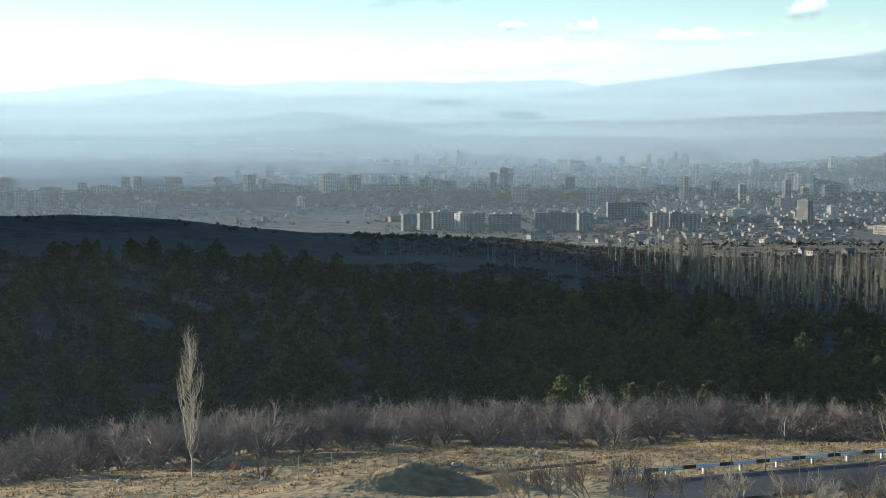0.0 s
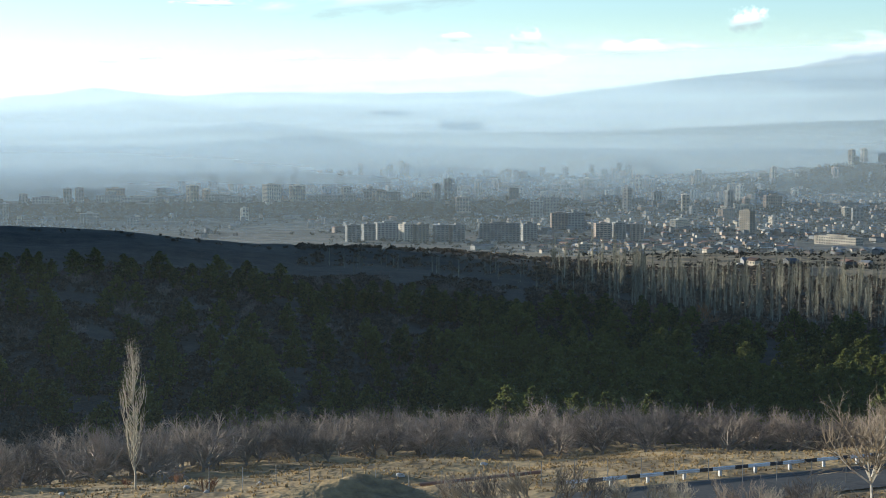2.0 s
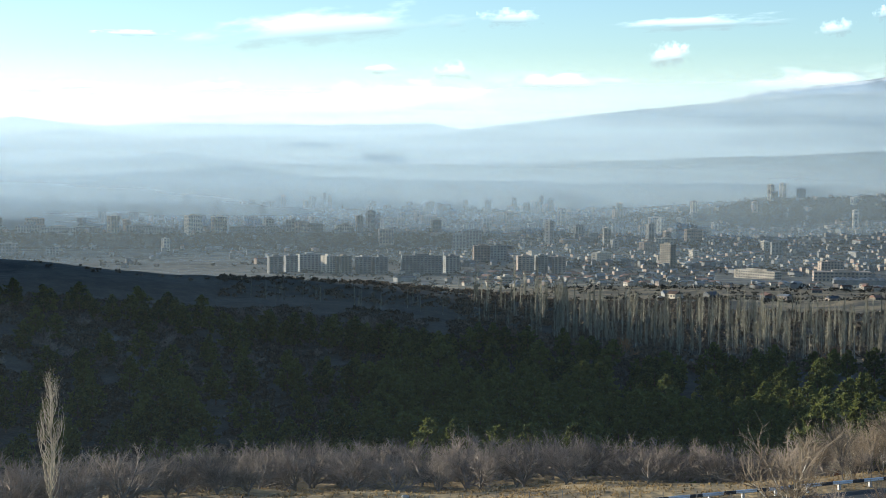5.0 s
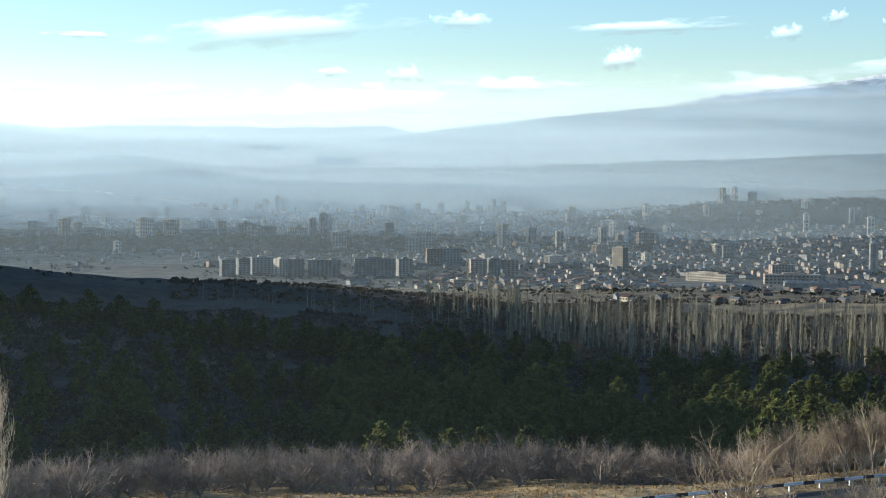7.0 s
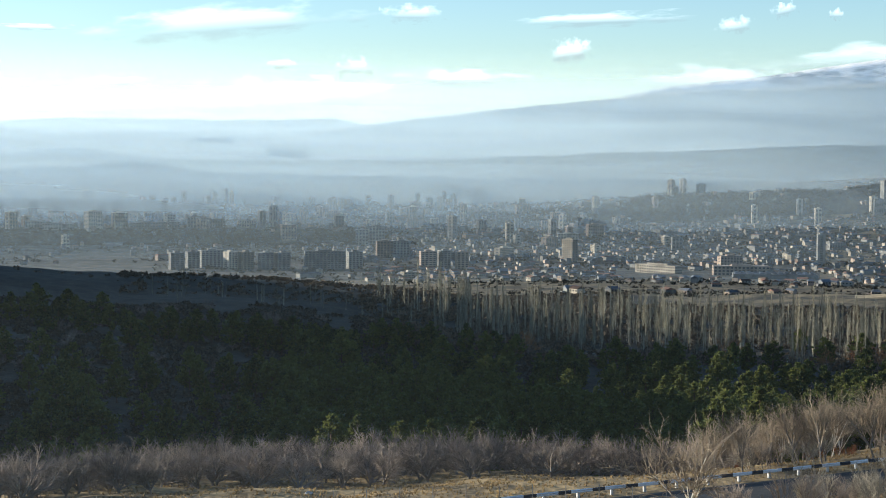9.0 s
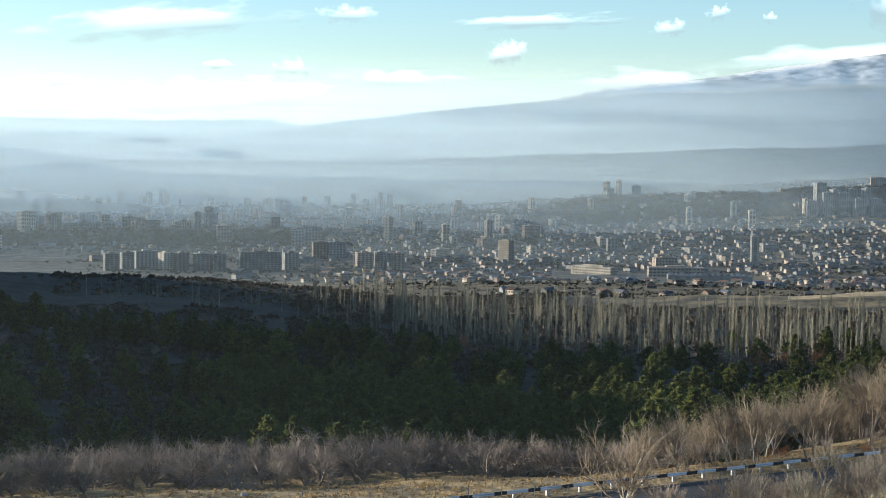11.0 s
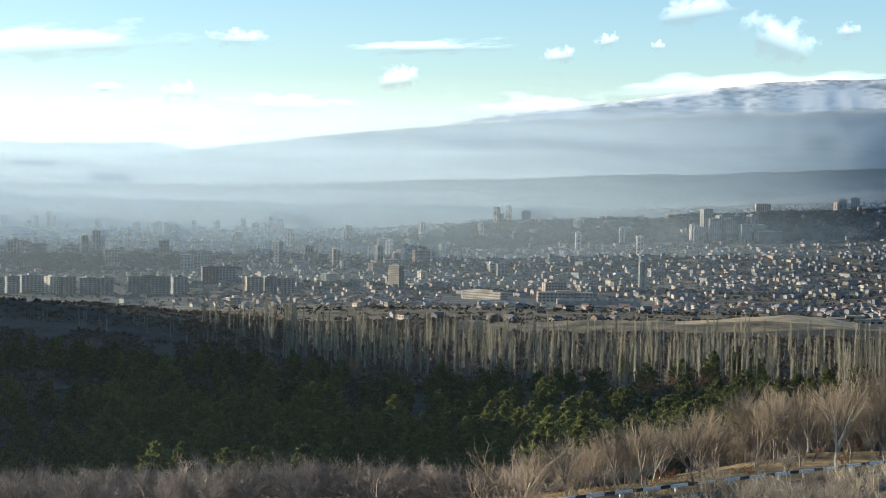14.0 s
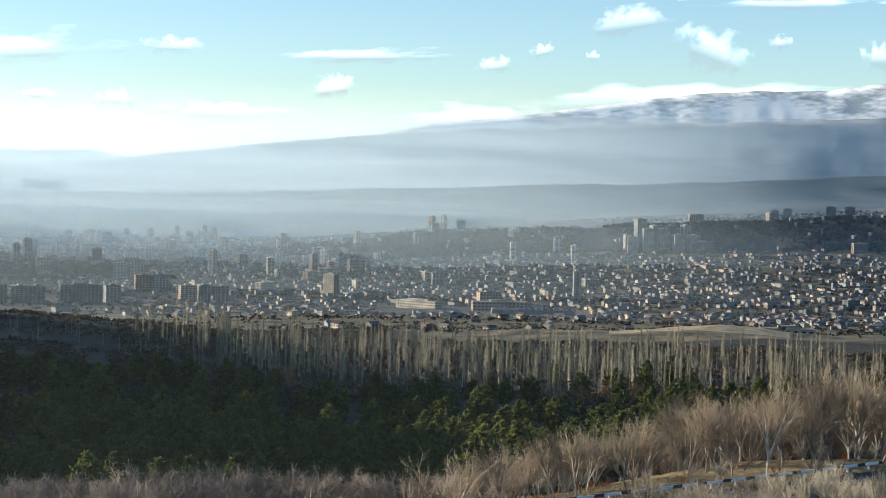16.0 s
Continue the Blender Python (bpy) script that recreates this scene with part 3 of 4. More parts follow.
def stand(kinds, rng, where, low=0.8, high=1.2):
    """A copy of one of kinds at every place; the kinds themselves go to the first places."""
    unused = list(kinds)
    for p in where:
        s = rng.uniform(low, high)
        m = Matrix.Translation(p) @ Matrix.Rotation(rng.random() * 6.2832, 4, "Z") @ Matrix.Diagonal((s, s, s * rng.uniform(0.92, 1.1), 1))
        if unused:
            unused.pop().matrix_basis = m
        else:
            ob = rng.choice(kinds)
            c = copy_thing(ob, Matrix())
            c.matrix_basis = m


def joined(name, label, category, kinds, rng, where, low, high):
    """Far things of one kind beyond counting, in one mesh."""
    verts, faces, mats, slots = [], [], [], []
    stock = []
    for ob in kinds:
        bits = []
        for c in ob.children:
            co = np.empty(len(c.data.vertices) * 3)
            c.data.vertices.foreach_get("co", co)
            if c.data.materials[0] not in slots:
                slots.append(c.data.materials[0])
            bits.append((co.reshape(-1, 3), [tuple(p.vertices) for p in c.data.polygons], slots.index(c.data.materials[0])))
        stock.append(bits)
    total = 0
    for p in where:
        s, a = rng.uniform(low, high), rng.random() * 6.2832
        turn = np.array(((math.cos(a), math.sin(a), 0), (-math.sin(a), math.cos(a), 0), (0, 0, 1))) * s
        for co, fs, slot in rng.choice(stock):
            verts.append(co @ turn + np.array(p))
            faces += [tuple(i + total for i in f) for f in fs]
            mats += [slot] * len(fs)
            total += len(co)
    me = bpy.data.meshes.new(name)
    me.from_pydata(np.concatenate(verts).tolist(), [], faces)
    for m in slots:
        me.materials.append(m)
    me.polygons.foreach_set("material_index", mats)
    return tagged(new(name, me), label, category, kind="stuff")


def scatter(rng, count, az0, az1, r0, r1, keep=lambda a, r: True, apart=0.0):
    """Places on the ground, evenly spread over a sector."""
    out, tries = [], 0
    while len(out) < count and tries < count * 40:
        tries += 1
        a, r = rng.uniform(az0, az1), math.sqrt(rng.uniform(r0 * r0, r1 * r1))
        if not keep(a, r):
            continue
        p, s = spot(a, r)
        if apart and any((p.x - q.x) ** 2 + (p.y - q.y) ** 2 < apart * apart for q in out):
            continue
        out.append(p)
    return out


# ---- the orchard ----
ORCHARD_PLAN = ((7, 50, 2.2, 0.6), (5, 36, 0.6, 0.5), (6, 36, 0.6, 0.5), (5, 38, 0.75, 0.55))
orchard = [bare_tree("orchard_tree", "leafless grey-brown orchard tree on dry grass", "tree", 20 + k, 0.62, 0.11, ORCHARD_PLAN, 0.03, BARK, TWIG, group="orchard trees") for k in range(6)]
rng = random.Random(5)
places = []
for row in range(14):
    for col in range(40):
        x, y = -52 + 4.3 * col + rng.uniform(-1.1, 1.1), 146 + 4.8 * row + 0.10 * (-52 + 4.3 * col) + rng.uniform(-1.2, 1.2)
        a, r = bearing(x, y)
        front = np.interp(a, (-15, -9, -4, 2, 9, 17), (148, 154, 158, 166, 163, 166))
        back = np.interp(a, (-15, -6, 0, 8, 17), (187, 193, 204, 207, 208))
        if -16.5 < a < 18 and front < r < back and rng.random() < (0.8 if r < front + 12 else 0.97):
            places.append(on_ground(x, y))
stand(orchard, rng, [p for p in places if bearing(p.x, p.y)[0] >= -6], 1.4, 1.9)
for p in [p for p in places if bearing(p.x, p.y)[0] < -6]:
    k = rng.uniform(1.65, 2.15)
    copy_thing(rng.choice(orchard), Matrix()).matrix_basis = Matrix.Translation(p) @ Matrix.Rotation(rng.random() * 6.2832, 4, "Z") @ Matrix.Diagonal((k, k, k, 1))

# ---- roadside trees, taller to the right ----
TALL_PLAN = ((6, 24, 1.5, 0.6), (6, 29, 0.62, 0.5), (5, 31, 0.6, 0.55), (5, 34, 0.62, 0.6))
tall_trees = [bare_tree("roadside_tree", "tall bare pale-barked tree beside the road", "tree", 50 + k, 1.5, 0.085, TALL_PLAN, 0.09, WHITE_BARK if k == 4 else BARK, TAN_TWIG, group="roadside trees") for k in range(5)]
places = []
for p in scatter(rng, 185, 16.8, 33, 150, 238, lambda a, r: 2.2 < road_offset(r * math.sin(radians(a)), r * math.cos(radians(a)))[0] < 52, 2.5):
    places.append(p)
for p in places:
    a, r = bearing(p.x, p.y)
    s = np.interp(a, (16, 20, 24, 28, 33), (0.9, 1.15, 1.5, 1.8, 2.3)) * rng.uniform(0.75, 1.1)
    ob = copy_thing(rng.choice(tall_trees), Matrix()) if p is not places[-1] and len(tall_trees) and p not in places[:5] else tall_trees[places.index(p) % 5]
    ob.matrix_basis = Matrix.Translation(p) @ Matrix.Rotation(rng.random() * 6.28, 4, "Z") @ Matrix.Diagonal((s, s, s, 1))

WIDE_PLAN = ((7, 34, 1.25, 0.6), (6, 34, 0.66, 0.5), (6, 34, 0.6, 0.55), (5, 36, 0.6, 0.6))
white_tree = bare_tree("white_tree", "wide bare tree with whitish branches before the road", "tree", 64, 2.3, 0.13, WIDE_PLAN, 0.05, WHITE_BARK, TAN_TWIG)
white_tree.matrix_basis = Matrix.Translation(spot(16.1, 127)[0]) @ Matrix.Diagonal((1.12, 1.12, 1.12, 1))

# ---- brush in front of the road and under the trees ----
BRUSH_PLAN = ((5, 28, 0.7, 0.6), (5, 30, 0.6, 0.55), (5, 32, 0.6, 0.6))
brush = [bare_tree("bush", "pale leafless bush of thin twigs", "bush", 70 + k, 1.1, 0.035, BRUSH_PLAN, 0.08, PALE_TWIG, PALE_TWIG, 5, "bare bushes") for k in range(3)]
brush += [bare_tree("bush", "brown leafless bush of fine twigs", "bush", 75 + k, 1.0, 0.03, BRUSH_PLAN, 0.06, TAN_TWIG, TWIG, 5, "bare bushes") for k in range(3)]
red_brush = [bare_tree("bush", "rust-brown bare bush in dry grass", "bush", 80 + k, 0.9, 0.03, BRUSH_PLAN, 0.05, RUST_LEAF, RUST_LEAF, 5, "rusty bushes") for k in range(2)]
near = scatter(rng, 11, 5, 17, 103, 114, apart=2.6) + scatter(rng, 3, 1.6, 4.2, 109, 114, apart=1.5) + scatter(rng, 84, 17, 33, 116, 158, lambda a, r: road_offset(r * math.sin(radians(a)), r * math.cos(radians(a)))[0] < -9, 1.6)
near += scatter(rng, 14, 16.5, 33, 150, 192, lambda a, r: 0.8 < road_offset(r * math.sin(radians(a)), r * math.cos(radians(a)))[0] < 8, 1.6)
stand(brush, rng, near, 1.1, 2.0)
low = scatter(rng, 26, 16, 33, 150, 215, lambda a, r: 1.5 < road_offset(r * math.sin(radians(a)), r * math.cos(radians(a)))[0] < 40, 2.0)
low += scatter(rng, 4, -12, 0, 135, 146) + scatter(rng, 3, 10.5, 12, 205, 212)
stand(red_brush, rng, low, 0.5, 1.1)

# ---- dry grass ----
STRAW = material("straw", (0.17, 0.12, 0.06), (0.42, 0.30, 0.14), 5.0, 0.9, island=0.2, through_light=0.5)
blades = Shape()
for p in scatter(rng, 11000, -16, 24, 118, 178, lambda a, r: not -9.5 < road_offset(r * math.sin(radians(a)), r * math.cos(radians(a)))[0] < -0.5 and noise.noise((a * 0.9, r / 5, 1)) > -0.2):
    blades.tuft(p, rng.uniform(0.12, 0.3), rng, 4, 2.5)
tagged(new("dry_grass", blades.mesh("dry_grass", STRAW)), "tufts of yellow dry winter grass", "grass", kind="stuff")

# ---- pines ----
pines = [pine(90 + k, 9.5, "dark green pine on the valley slope", "pines") for k in range(6)]
def reach(az, el):
    """How far off the slope across the valley lies at that height in degrees."""
    return min(range(420, 780, 4), key=lambda r: abs(math.degrees(math.atan(drop(az, r) / r)) + el))


woods = scatter(rng, 190, 3, 32, 450, 580, lambda a, r: True, 4.4)
woods += scatter(rng, 40, -15.5, 4, 430, 560, lambda a, r: noise.noise((a * 1.1, r / 40, 0)) > -0.1, 6.0)
woods += scatter(rng, 70, -15.5, 4, 290, 430, lambda a, r: noise.noise((a * 1.3, r / 30, 5)) > -0.1, 4.5)
stand(pines, rng, woods, 0.8, 1.22)
# the open row of pines along the brow
brow = []
for k in range(60):
    a = -15.2 + 0.36 * k + rng.uniform(-0.2, 0.2)
    if noise.noise((a * 1.7, 0.3, 8.0)) > -0.22:
        r = reach(a, np.interp(a, (-14, -9, -2.7, 2.2, 7), (-5.0, -5.25, -6.05, -6.6, -6.8))) + rng.uniform(-22, 14)
        brow.append(spot(a, r)[0])
stand(pines, rng, brow, 0.75, 1.2)
stand(pines, rng, scatter(rng, 9, 29.2, 32, 600, 680, apart=5) + scatter(rng, 14, 19, 28, 600, 700, apart=7), 0.9, 1.35)
joined("pine_wood", "dense dark green pine wood in the ravine", "trees", pines, rng, scatter(rng, 430, 2, 32, 300, 470, lambda a, r: r > np.interp(a, (2, 8, 30), (330, 310, 320)), 3.3), 0.8, 1.2)
stand(pines, rng, scatter(rng, 14, 16.8, 22, 203, 222, apart=2.8), 0.8, 1.08)
stand(pines, rng, scatter(rng, 6, 4, 9, 207, 213, apart=2.5), 0.6, 0.75)

# ---- poplars ----
pop = poplar(120, 12.2, 0.088, PALE_TWIG, PALE_TWIG, "tall slim bare poplar alone on the grass", "", 0.0042)
pop.matrix_basis = Matrix.Translation(spot(-8.45, 142)[0])
POPLAR_BARK = material("poplar_bark", (0.17, 0.155, 0.12), (0.40, 0.37, 0.30), 3.0, 0.9, random_tint=0.4)
GREY_TWIG = material("grey_olive_twigs", (0.13, 0.12, 0.085), (0.33, 0.30, 0.215), 3.0, 0.9, random_tint=0.4, island=0.35)
far_poplars = [poplar(130 + k, 17.5, (0.05, 0.062, 0.045, 0.075, 0.056, 0.04)[k], POPLAR_BARK, GREY_TWIG, "slim bare whitish poplar in a dense row", "poplar rows", 0.004, 46, 4, True) for k in range(6)]
rows = scatter(rng, 280, 5.5, 33, 620, 800, lambda a, r: noise.noise((a * 0.9, r / 60, 2)) > -0.2, 2.0)
stand(far_poplars, rng, rows, 0.55, 1.15)
joined("poplar_wood", "dense belt of bare whitish poplars", "trees", far_poplars, rng, scatter(rng, 720, 7, 33, 640, 900, lambda a, r: noise.noise((a * 0.9, r / 60, 2)) > -0.3), 0.5, 1.12)
stand(far_poplars, rng, scatter(rng, 34, -2, 7, 660, 730, lambda a, r: noise.noise((a * 1.6, 3, 2)) > -0.2, 3.0), 0.35, 0.62)
stand(far_poplars, rng, [spot(-3.45, 690)[0]], 0.64, 0.66)
stand(far_poplars, rng, scatter(rng, 14, -14, 5, 1900, 2700, apart=12), 0.8, 1.1)


ORANGE_TWIG = material("orange_twigs", (0.16, 0.08, 0.035), (0.36, 0.18, 0.075), 2.0, 0.9, island=0.4)
autumn = [bare_tree("autumn_tree", "rounded tree with rusty orange twigs among poplars", "tree", 140 + k, 1.6, 0.16, ORCHARD_PLAN, 0.04, BARK, ORANGE_TWIG, group="autumn trees") for k in range(2)]
stand(autumn, rng, [spot(20.5, 590)[0], spot(22.1, 605)[0], spot(21.4, 640)[0], spot(10.6, 600)[0], spot(17.2, 605)[0]], 1.0, 1.5)
stand(orchard, rng, scatter(rng, 64, -15.5, 4.5, 430, 640, lambda a, r: noise.noise((a, r / 50, 17)) > -0.2, 5), 1.2, 2.0)

# ---- scrub on the far side of the valley ----
def scrub_field(name, label, rng, places, size, mat, leaves=9):
    s = Shape()
    for p in places:
        k = size * rng.uniform(0.5, 1.5)
        for _ in range(4):
            s.tuft(p + Vector((rng.gauss(0, 0.5) * k, rng.gauss(0, 0.5) * k, k * rng.uniform(0.1, 0.7))), k * 0.7, rng, leaves, 0.5)
    return tagged(new(name, s.mesh(name, mat)), label, "scrub", kind="stuff")


# scrub colour also lowered for the slope's shade
SHADE_TWIG = material("shade_dark_scrub_twigs", (0.035, 0.034, 0.03), (0.12, 0.10, 0.075), 4.0, 0.95, island=0.4)
UNDER = material("undergrowth", (0.06, 0.05, 0.037), (0.19, 0.145, 0.10), 6.0, 0.95, island=0.4)
scrub_field("valley_scrub", "leafless brown scrub, its colour darkened for the slope's shade", rng, scatter(rng, 8000, -16, 12, 300, 660, lambda a, r: noise.noise((a * 0.8, r / 35, 11)) > -0.25), 1.3, SHADE_TWIG)
scrub_field("crest_scrub", "brown bare bushes along the crest of the hill", rng, scatter(rng, 60, -15, 4, 765, 812) + scatter(rng, 5200, -3, 14, 710, 1300), 1.5, UNDER, 7)
scrub_field("poplar_scrub", "brown undergrowth between the poplars", rng, scatter(rng, 4200, 5, 33, 585, 950), 2.2, UNDER, 8)

# ---- the town ----
def block(az, r, wide, deep, tall, turn=0.0, wall=None, label="", storey=3.0, name="apartment_block", category="building"):
    """A flat-roofed block: walls with window bands set back under the floors, a parapet, roof housings."""
    p, s = spot(az, r)
    label = label or "hazy concrete apartment block with rows of windows"
    ob = thing(name, label, category, "apartment blocks")
    body, glass, roof = Shape(), Shape(), Shape()
    w, d = wide / 2, deep / 2
    n = max(2, int(tall / storey))
    h = tall / n
    body.box(-w, w, -d, d, -6, tall)
    bays = max(2, int(wide / 6))
    for k in range(n):
        z = k * h
        for b in range(bays):
            x = -w + wide * (b + 0.22) / bays
            glass.box(x, x + wide / bays * 0.56, -d - 0.12, d + 0.12, z + h * 0.32, z + h * 0.78, bottom=True)
        if deep <= 20:
            glass.box(-w - 0.12, w + 0.12, -d * 0.35, d * 0.35, z + h * 0.32, z + h * 0.78, bottom=True)
        for b in range(int(deep / 5) if deep > 20 else 0):
            y = -d + 5 * b + 1.2
            glass.box(-w - 0.12, w + 0.12, y, y + 2.6, z + h * 0.28, z + h * 0.74, bottom=True)
    roof.box(-w - 0.25, w + 0.25, -d - 0.25, d + 0.25, tall, tall + 0.8)
    roof.box(-w * 0.35, w * 0.35, -d * 0.5, d * 0.5, tall + 0.8, tall + 3.2)
    part("wall", body, wall or WALL_GREY, ob)
    part("window", glass, GLASS_DARK, ob)
    part("roof", roof, wall or WALL_GREY, ob)
    ob.matrix_basis = Matrix.Translation(p) @ Matrix.Rotation(radians(turn - az), 4, "Z") @ Matrix.Diagonal((s, s, s, 1))
    return ob


# towers on the plateau and long five-storey houses along its edge
block(-14.55, 3870, 32, 16, 40, 8), block(-13.85, 3870, 26, 16, 41, 8), block(-13.2, 3880, 30, 16, 38, 12), block(-12.5, 3890, 18, 16, 36), block(-11.9, 4010, 20, 16, 22)
block(-10.5, 4010, 18, 18, 33, 6), block(-10.12, 4030, 18, 18, 34, 6), block(-9.8, 3500, 38, 14, 24, 4), block(-8.4, 3480, 24, 14, 16)
block(-6.45, 4030, 22, 20, 38, 32, WALL_CREAM), block(-3.85, 4010, 36, 22, 40, 30, WALL_CREAM), block(-3.0, 4020, 32, 20, 37, 30, WALL_CREAM)
block(-4.75, 3700, 14, 14, 27, 20, WALL_CREAM), block(-0.55, 4120, 34, 20, 26), block(2.55, 3950, 34, 22, 32, 10, WALL_TUFF), block(0.2, 4100, 36, 18, 20)
for k, az in enumerate((-12.9, -11.2, -9.1, -8.2, -7.4, -5.6, -5.0, -2.1, -1.4)):
    block(az, 4005 + 14 * (k % 3), 50 + 9 * (k * 5 % 4), 14, 12 + 2 * (k % 3), 3 - 2 * (k % 4))
# nine-storey slabs at the foot of the hill
block(-1.15, 2790, 22, 16, 27, 14), block(-0.62, 2830, 20, 16, 27, 14), block(0.0, 2860, 40, 15, 28, 20)
block(0.62, 2800, 18, 16, 28, 38, WALL_CREAM), block(1.13, 2800, 22, 16, 28, 38, WALL_CREAM), block(1.8, 2800, 22, 16, 27, 22), block(2.35, 2800, 22, 15, 27, 22)
block(3.75, 2790, 66, 15, 30, 6), block(4.75, 2820, 24, 15, 28, 16), block(5.75, 3150, 30, 15, 30, 10, WALL_TUFF), block(6.3, 3150, 30, 15, 30, 10)
block(7.2, 2820, 26, 15, 29, 14, WALL_TUFF), block(7.75, 2830, 18, 15, 30, 20), block(8.35, 2830, 20, 15, 28, 12, WALL_TUFF), block(5.0, 3700, 28, 18, 34), block(5.5, 3750, 34, 18, 38)
# the white-edged tower and the long factory halls
block(11.95, 3080, 14, 26, 41, 47, WALL_CREAM, "pale slab tower with a dark glazed front", 3.0, "office_tower")
block(14.9, 2790, 18, 84, 13, 50, WALL_CREAM, "long cream factory office building", 4.0, "factory_building")
block(17.6, 2740, 88, 22, 15, 8, WALL_TUFF, "long brown factory hall with window rows", 4.5, "factory_building")
block(6.6, 2500, 24, 12, 10, 25, WALL_CREAM, "low cream building with terraces", 3.3, "office_building")
block(24.4, 1560, 30, 12, 8, 10, WALL_CREAM, "low cream building beside the fields", 4.0, "warehouse"), block(27.1, 1500, 46, 18, 8, 6, WALL_CREAM, "long cream warehouse under a dark roof", 4.5, "warehouse")
# the dense tower group on the right
for k in range(9):
    block(22.0 + 0.5 * (k % 5) + 0.22 * (k // 5), 4590 + 90 * (k // 5) + 25 * (k % 3), 30, 18, 40 + 6 * ((k * 7) % 4), 10 + 5 * k)
block(24.3, 4560, 60, 18, 30, 5), block(21.8, 4620, 16, 16, 42, 20, WALL_CREAM), block(28.4, 5100, 28, 20, 34), block(29.0, 5120, 28, 20, 30)
block(26.6, 5050, 24, 18, 34), block(27.0, 5080, 24, 18, 36)
# two chimneys far off
for az, r, tall in ((11.57, 6900, 118), (12.1, 6800, 72)):
    p, s = spot(az, r)
    ob = thing("chimney", "tall thin factory chimney in haze", "chimney", "chimneys")
    stack, rim = Shape(), Shape()
    stack.limb(Vector((0, 0, -3)), Vector((0, 0, tall)), 5.0, 2.6, 10)
    rim.limb(Vector((0, 0, tall)), Vector((0, 0, tall + 2)), 3.2, 3.2, 10)
    part("stack", stack, WALL_GREY, ob), part("rim", rim, WALL_TUFF, ob)
    ob.matrix_basis = Matrix.Translation(p) @ Matrix.Diagonal((s, s, s, 1))

# apartment blocks spread over the far town
rng = random.Random(31)
models = [block(6, 5000, w, d, t, 0, m) for w, d, t, m in ((16, 14, 40, WALL_CREAM), (22, 14, 28, WALL_GREY), (42, 13, 26, WALL_TUFF), (36, 13, 15, WALL_GREY), (15, 14, 48, WALL_GREY), (46, 13, 15, WALL_CREAM))]


def town_keep(a, r):
    if r < 4000 and a < 9:
        return rng.random() < 0.04
    if a > 9 and r > 5000:
        return False
    if r < 3500 or (a > 13 and r < 4900):
        return rng.random() < 0.1
    return noise.noise((a * 0.7, r / 700, 4)) > -0.25 and rng.random() < np.interp(a, (-15, -6, 0, 14, 20, 33), (0.25, 0.5, 1, 0.8, 0.3, 0.25))


for n, p in enumerate(scatter(rng, 300, -14.5, 32, 2950, 7200, town_keep)):
    a, r = bearing(p.x, p.y)
    true = NEAR - FOLD * math.log(1 - (r - NEAR) / FOLD)
    s = r / true
    ob = models[n] if n < len(models) else copy_thing(rng.choice(models), Matrix())
    ob.matrix_basis = Matrix.Translation(p) @ Matrix.Rotation(radians(rng.choice((12, 30, 55, 100)) - a), 4, "Z") @ Matrix.Diagonal((s, s, s * rng.uniform(0.8, 1.15), 1))


def house(seed, wall, roof_mat, label):
    rng = random.Random(seed)
    ob = thing("house", label, "house", "houses of the suburb")
    w, d, t = rng.uniform(4, 6.5), rng.uniform(3.4, 4.6), rng.uniform(3.6, 6)
    body, roof, glass = Shape(), Shape(), Shape()
    body.box(-w, w, -d, d, -4, t)
    if seed % 2:
        body.box(w, w + 4, -d * 0.8, d * 0.4, -4, t * 0.55)
    for k in range(3):
        x = -w + 2 * w * (k + 0.3) / 3
        glass.box(x, x + 1.6, -d - 0.06, d + 0.06, t - 2.2, t - 0.8, bottom=True)
    roof.gable(-w - 0.5, w + 0.5, -d - 0.5, d + 0.5, t, rng.uniform(1.6, 2.6), rng.choice((0.0, 3.0)))
    part("wall", body, wall, ob), part("roof", roof, roof_mat, ob), part("window", glass, GLASS_DARK, ob)
    return ob


homes = [house(k, (WALL_CREAM, WALL_TUFF, WALL_GREY)[k % 3], (ROOF_GREY, ROOF_RED)[(k // 2) % 2], "small stone house with a pitched metal roof") for k in range(7)]


def yard(a, r):
    """The open ground round the factory."""
    return 13.4 < a < 20.6 and 2480 < r < 2860


def homes_keep(a, r):
    return not yard(a, r) and r > np.interp(a, (-2, 4, 9, 13, 22, 32), (2500, 2420, 2380, 2300, 2320, 2300)) and noise.noise((a * 1.2, r / 160, 9)) > -0.22


near_homes = scatter(rng, 270, 5, 32, 2300, 2800, homes_keep, 12) + scatter(rng, 16, 12, 32, 1450, 2250, apart=20)
stand(homes, rng, near_homes, 0.8, 1.2)


def crowd(name, label, rng, places, mats, tall):
    """Far houses, too many to count: walls and pitched roofs in one mesh."""
    sh = Shape()
    for p in places:
        a, r = bearing(p.x, p.y)
        s = 1.0 if r <= NEAR else r / (NEAR - FOLD * math.log(1 - (r - NEAR) / FOLD))
        w, d, t = (rng.uniform(3, 6) * s, rng.uniform(3, 4.6) * s, rng.uniform(*tall) * s)
        if rng.random() < 0.12:
            w, d = w * 3.2, d * 1.6
        turn = rng.choice((0.2, 0.5, 1.1, 1.75))
        sh.box(-w, w, -d, d, -3, t, rng.choice((0, 1, 2, 2)), turn, p)
        sh.gable(-w - 0.3, w + 0.3, -d - 0.3, d + 0.3, t, rng.uniform(0.6, 2.2) * s, rng.choice((0, 2)) * s, rng.choice((3, 3, 4)), turn, p)
    return tagged(new(name, sh.mesh(name, *mats)), label, "houses", kind="stuff")


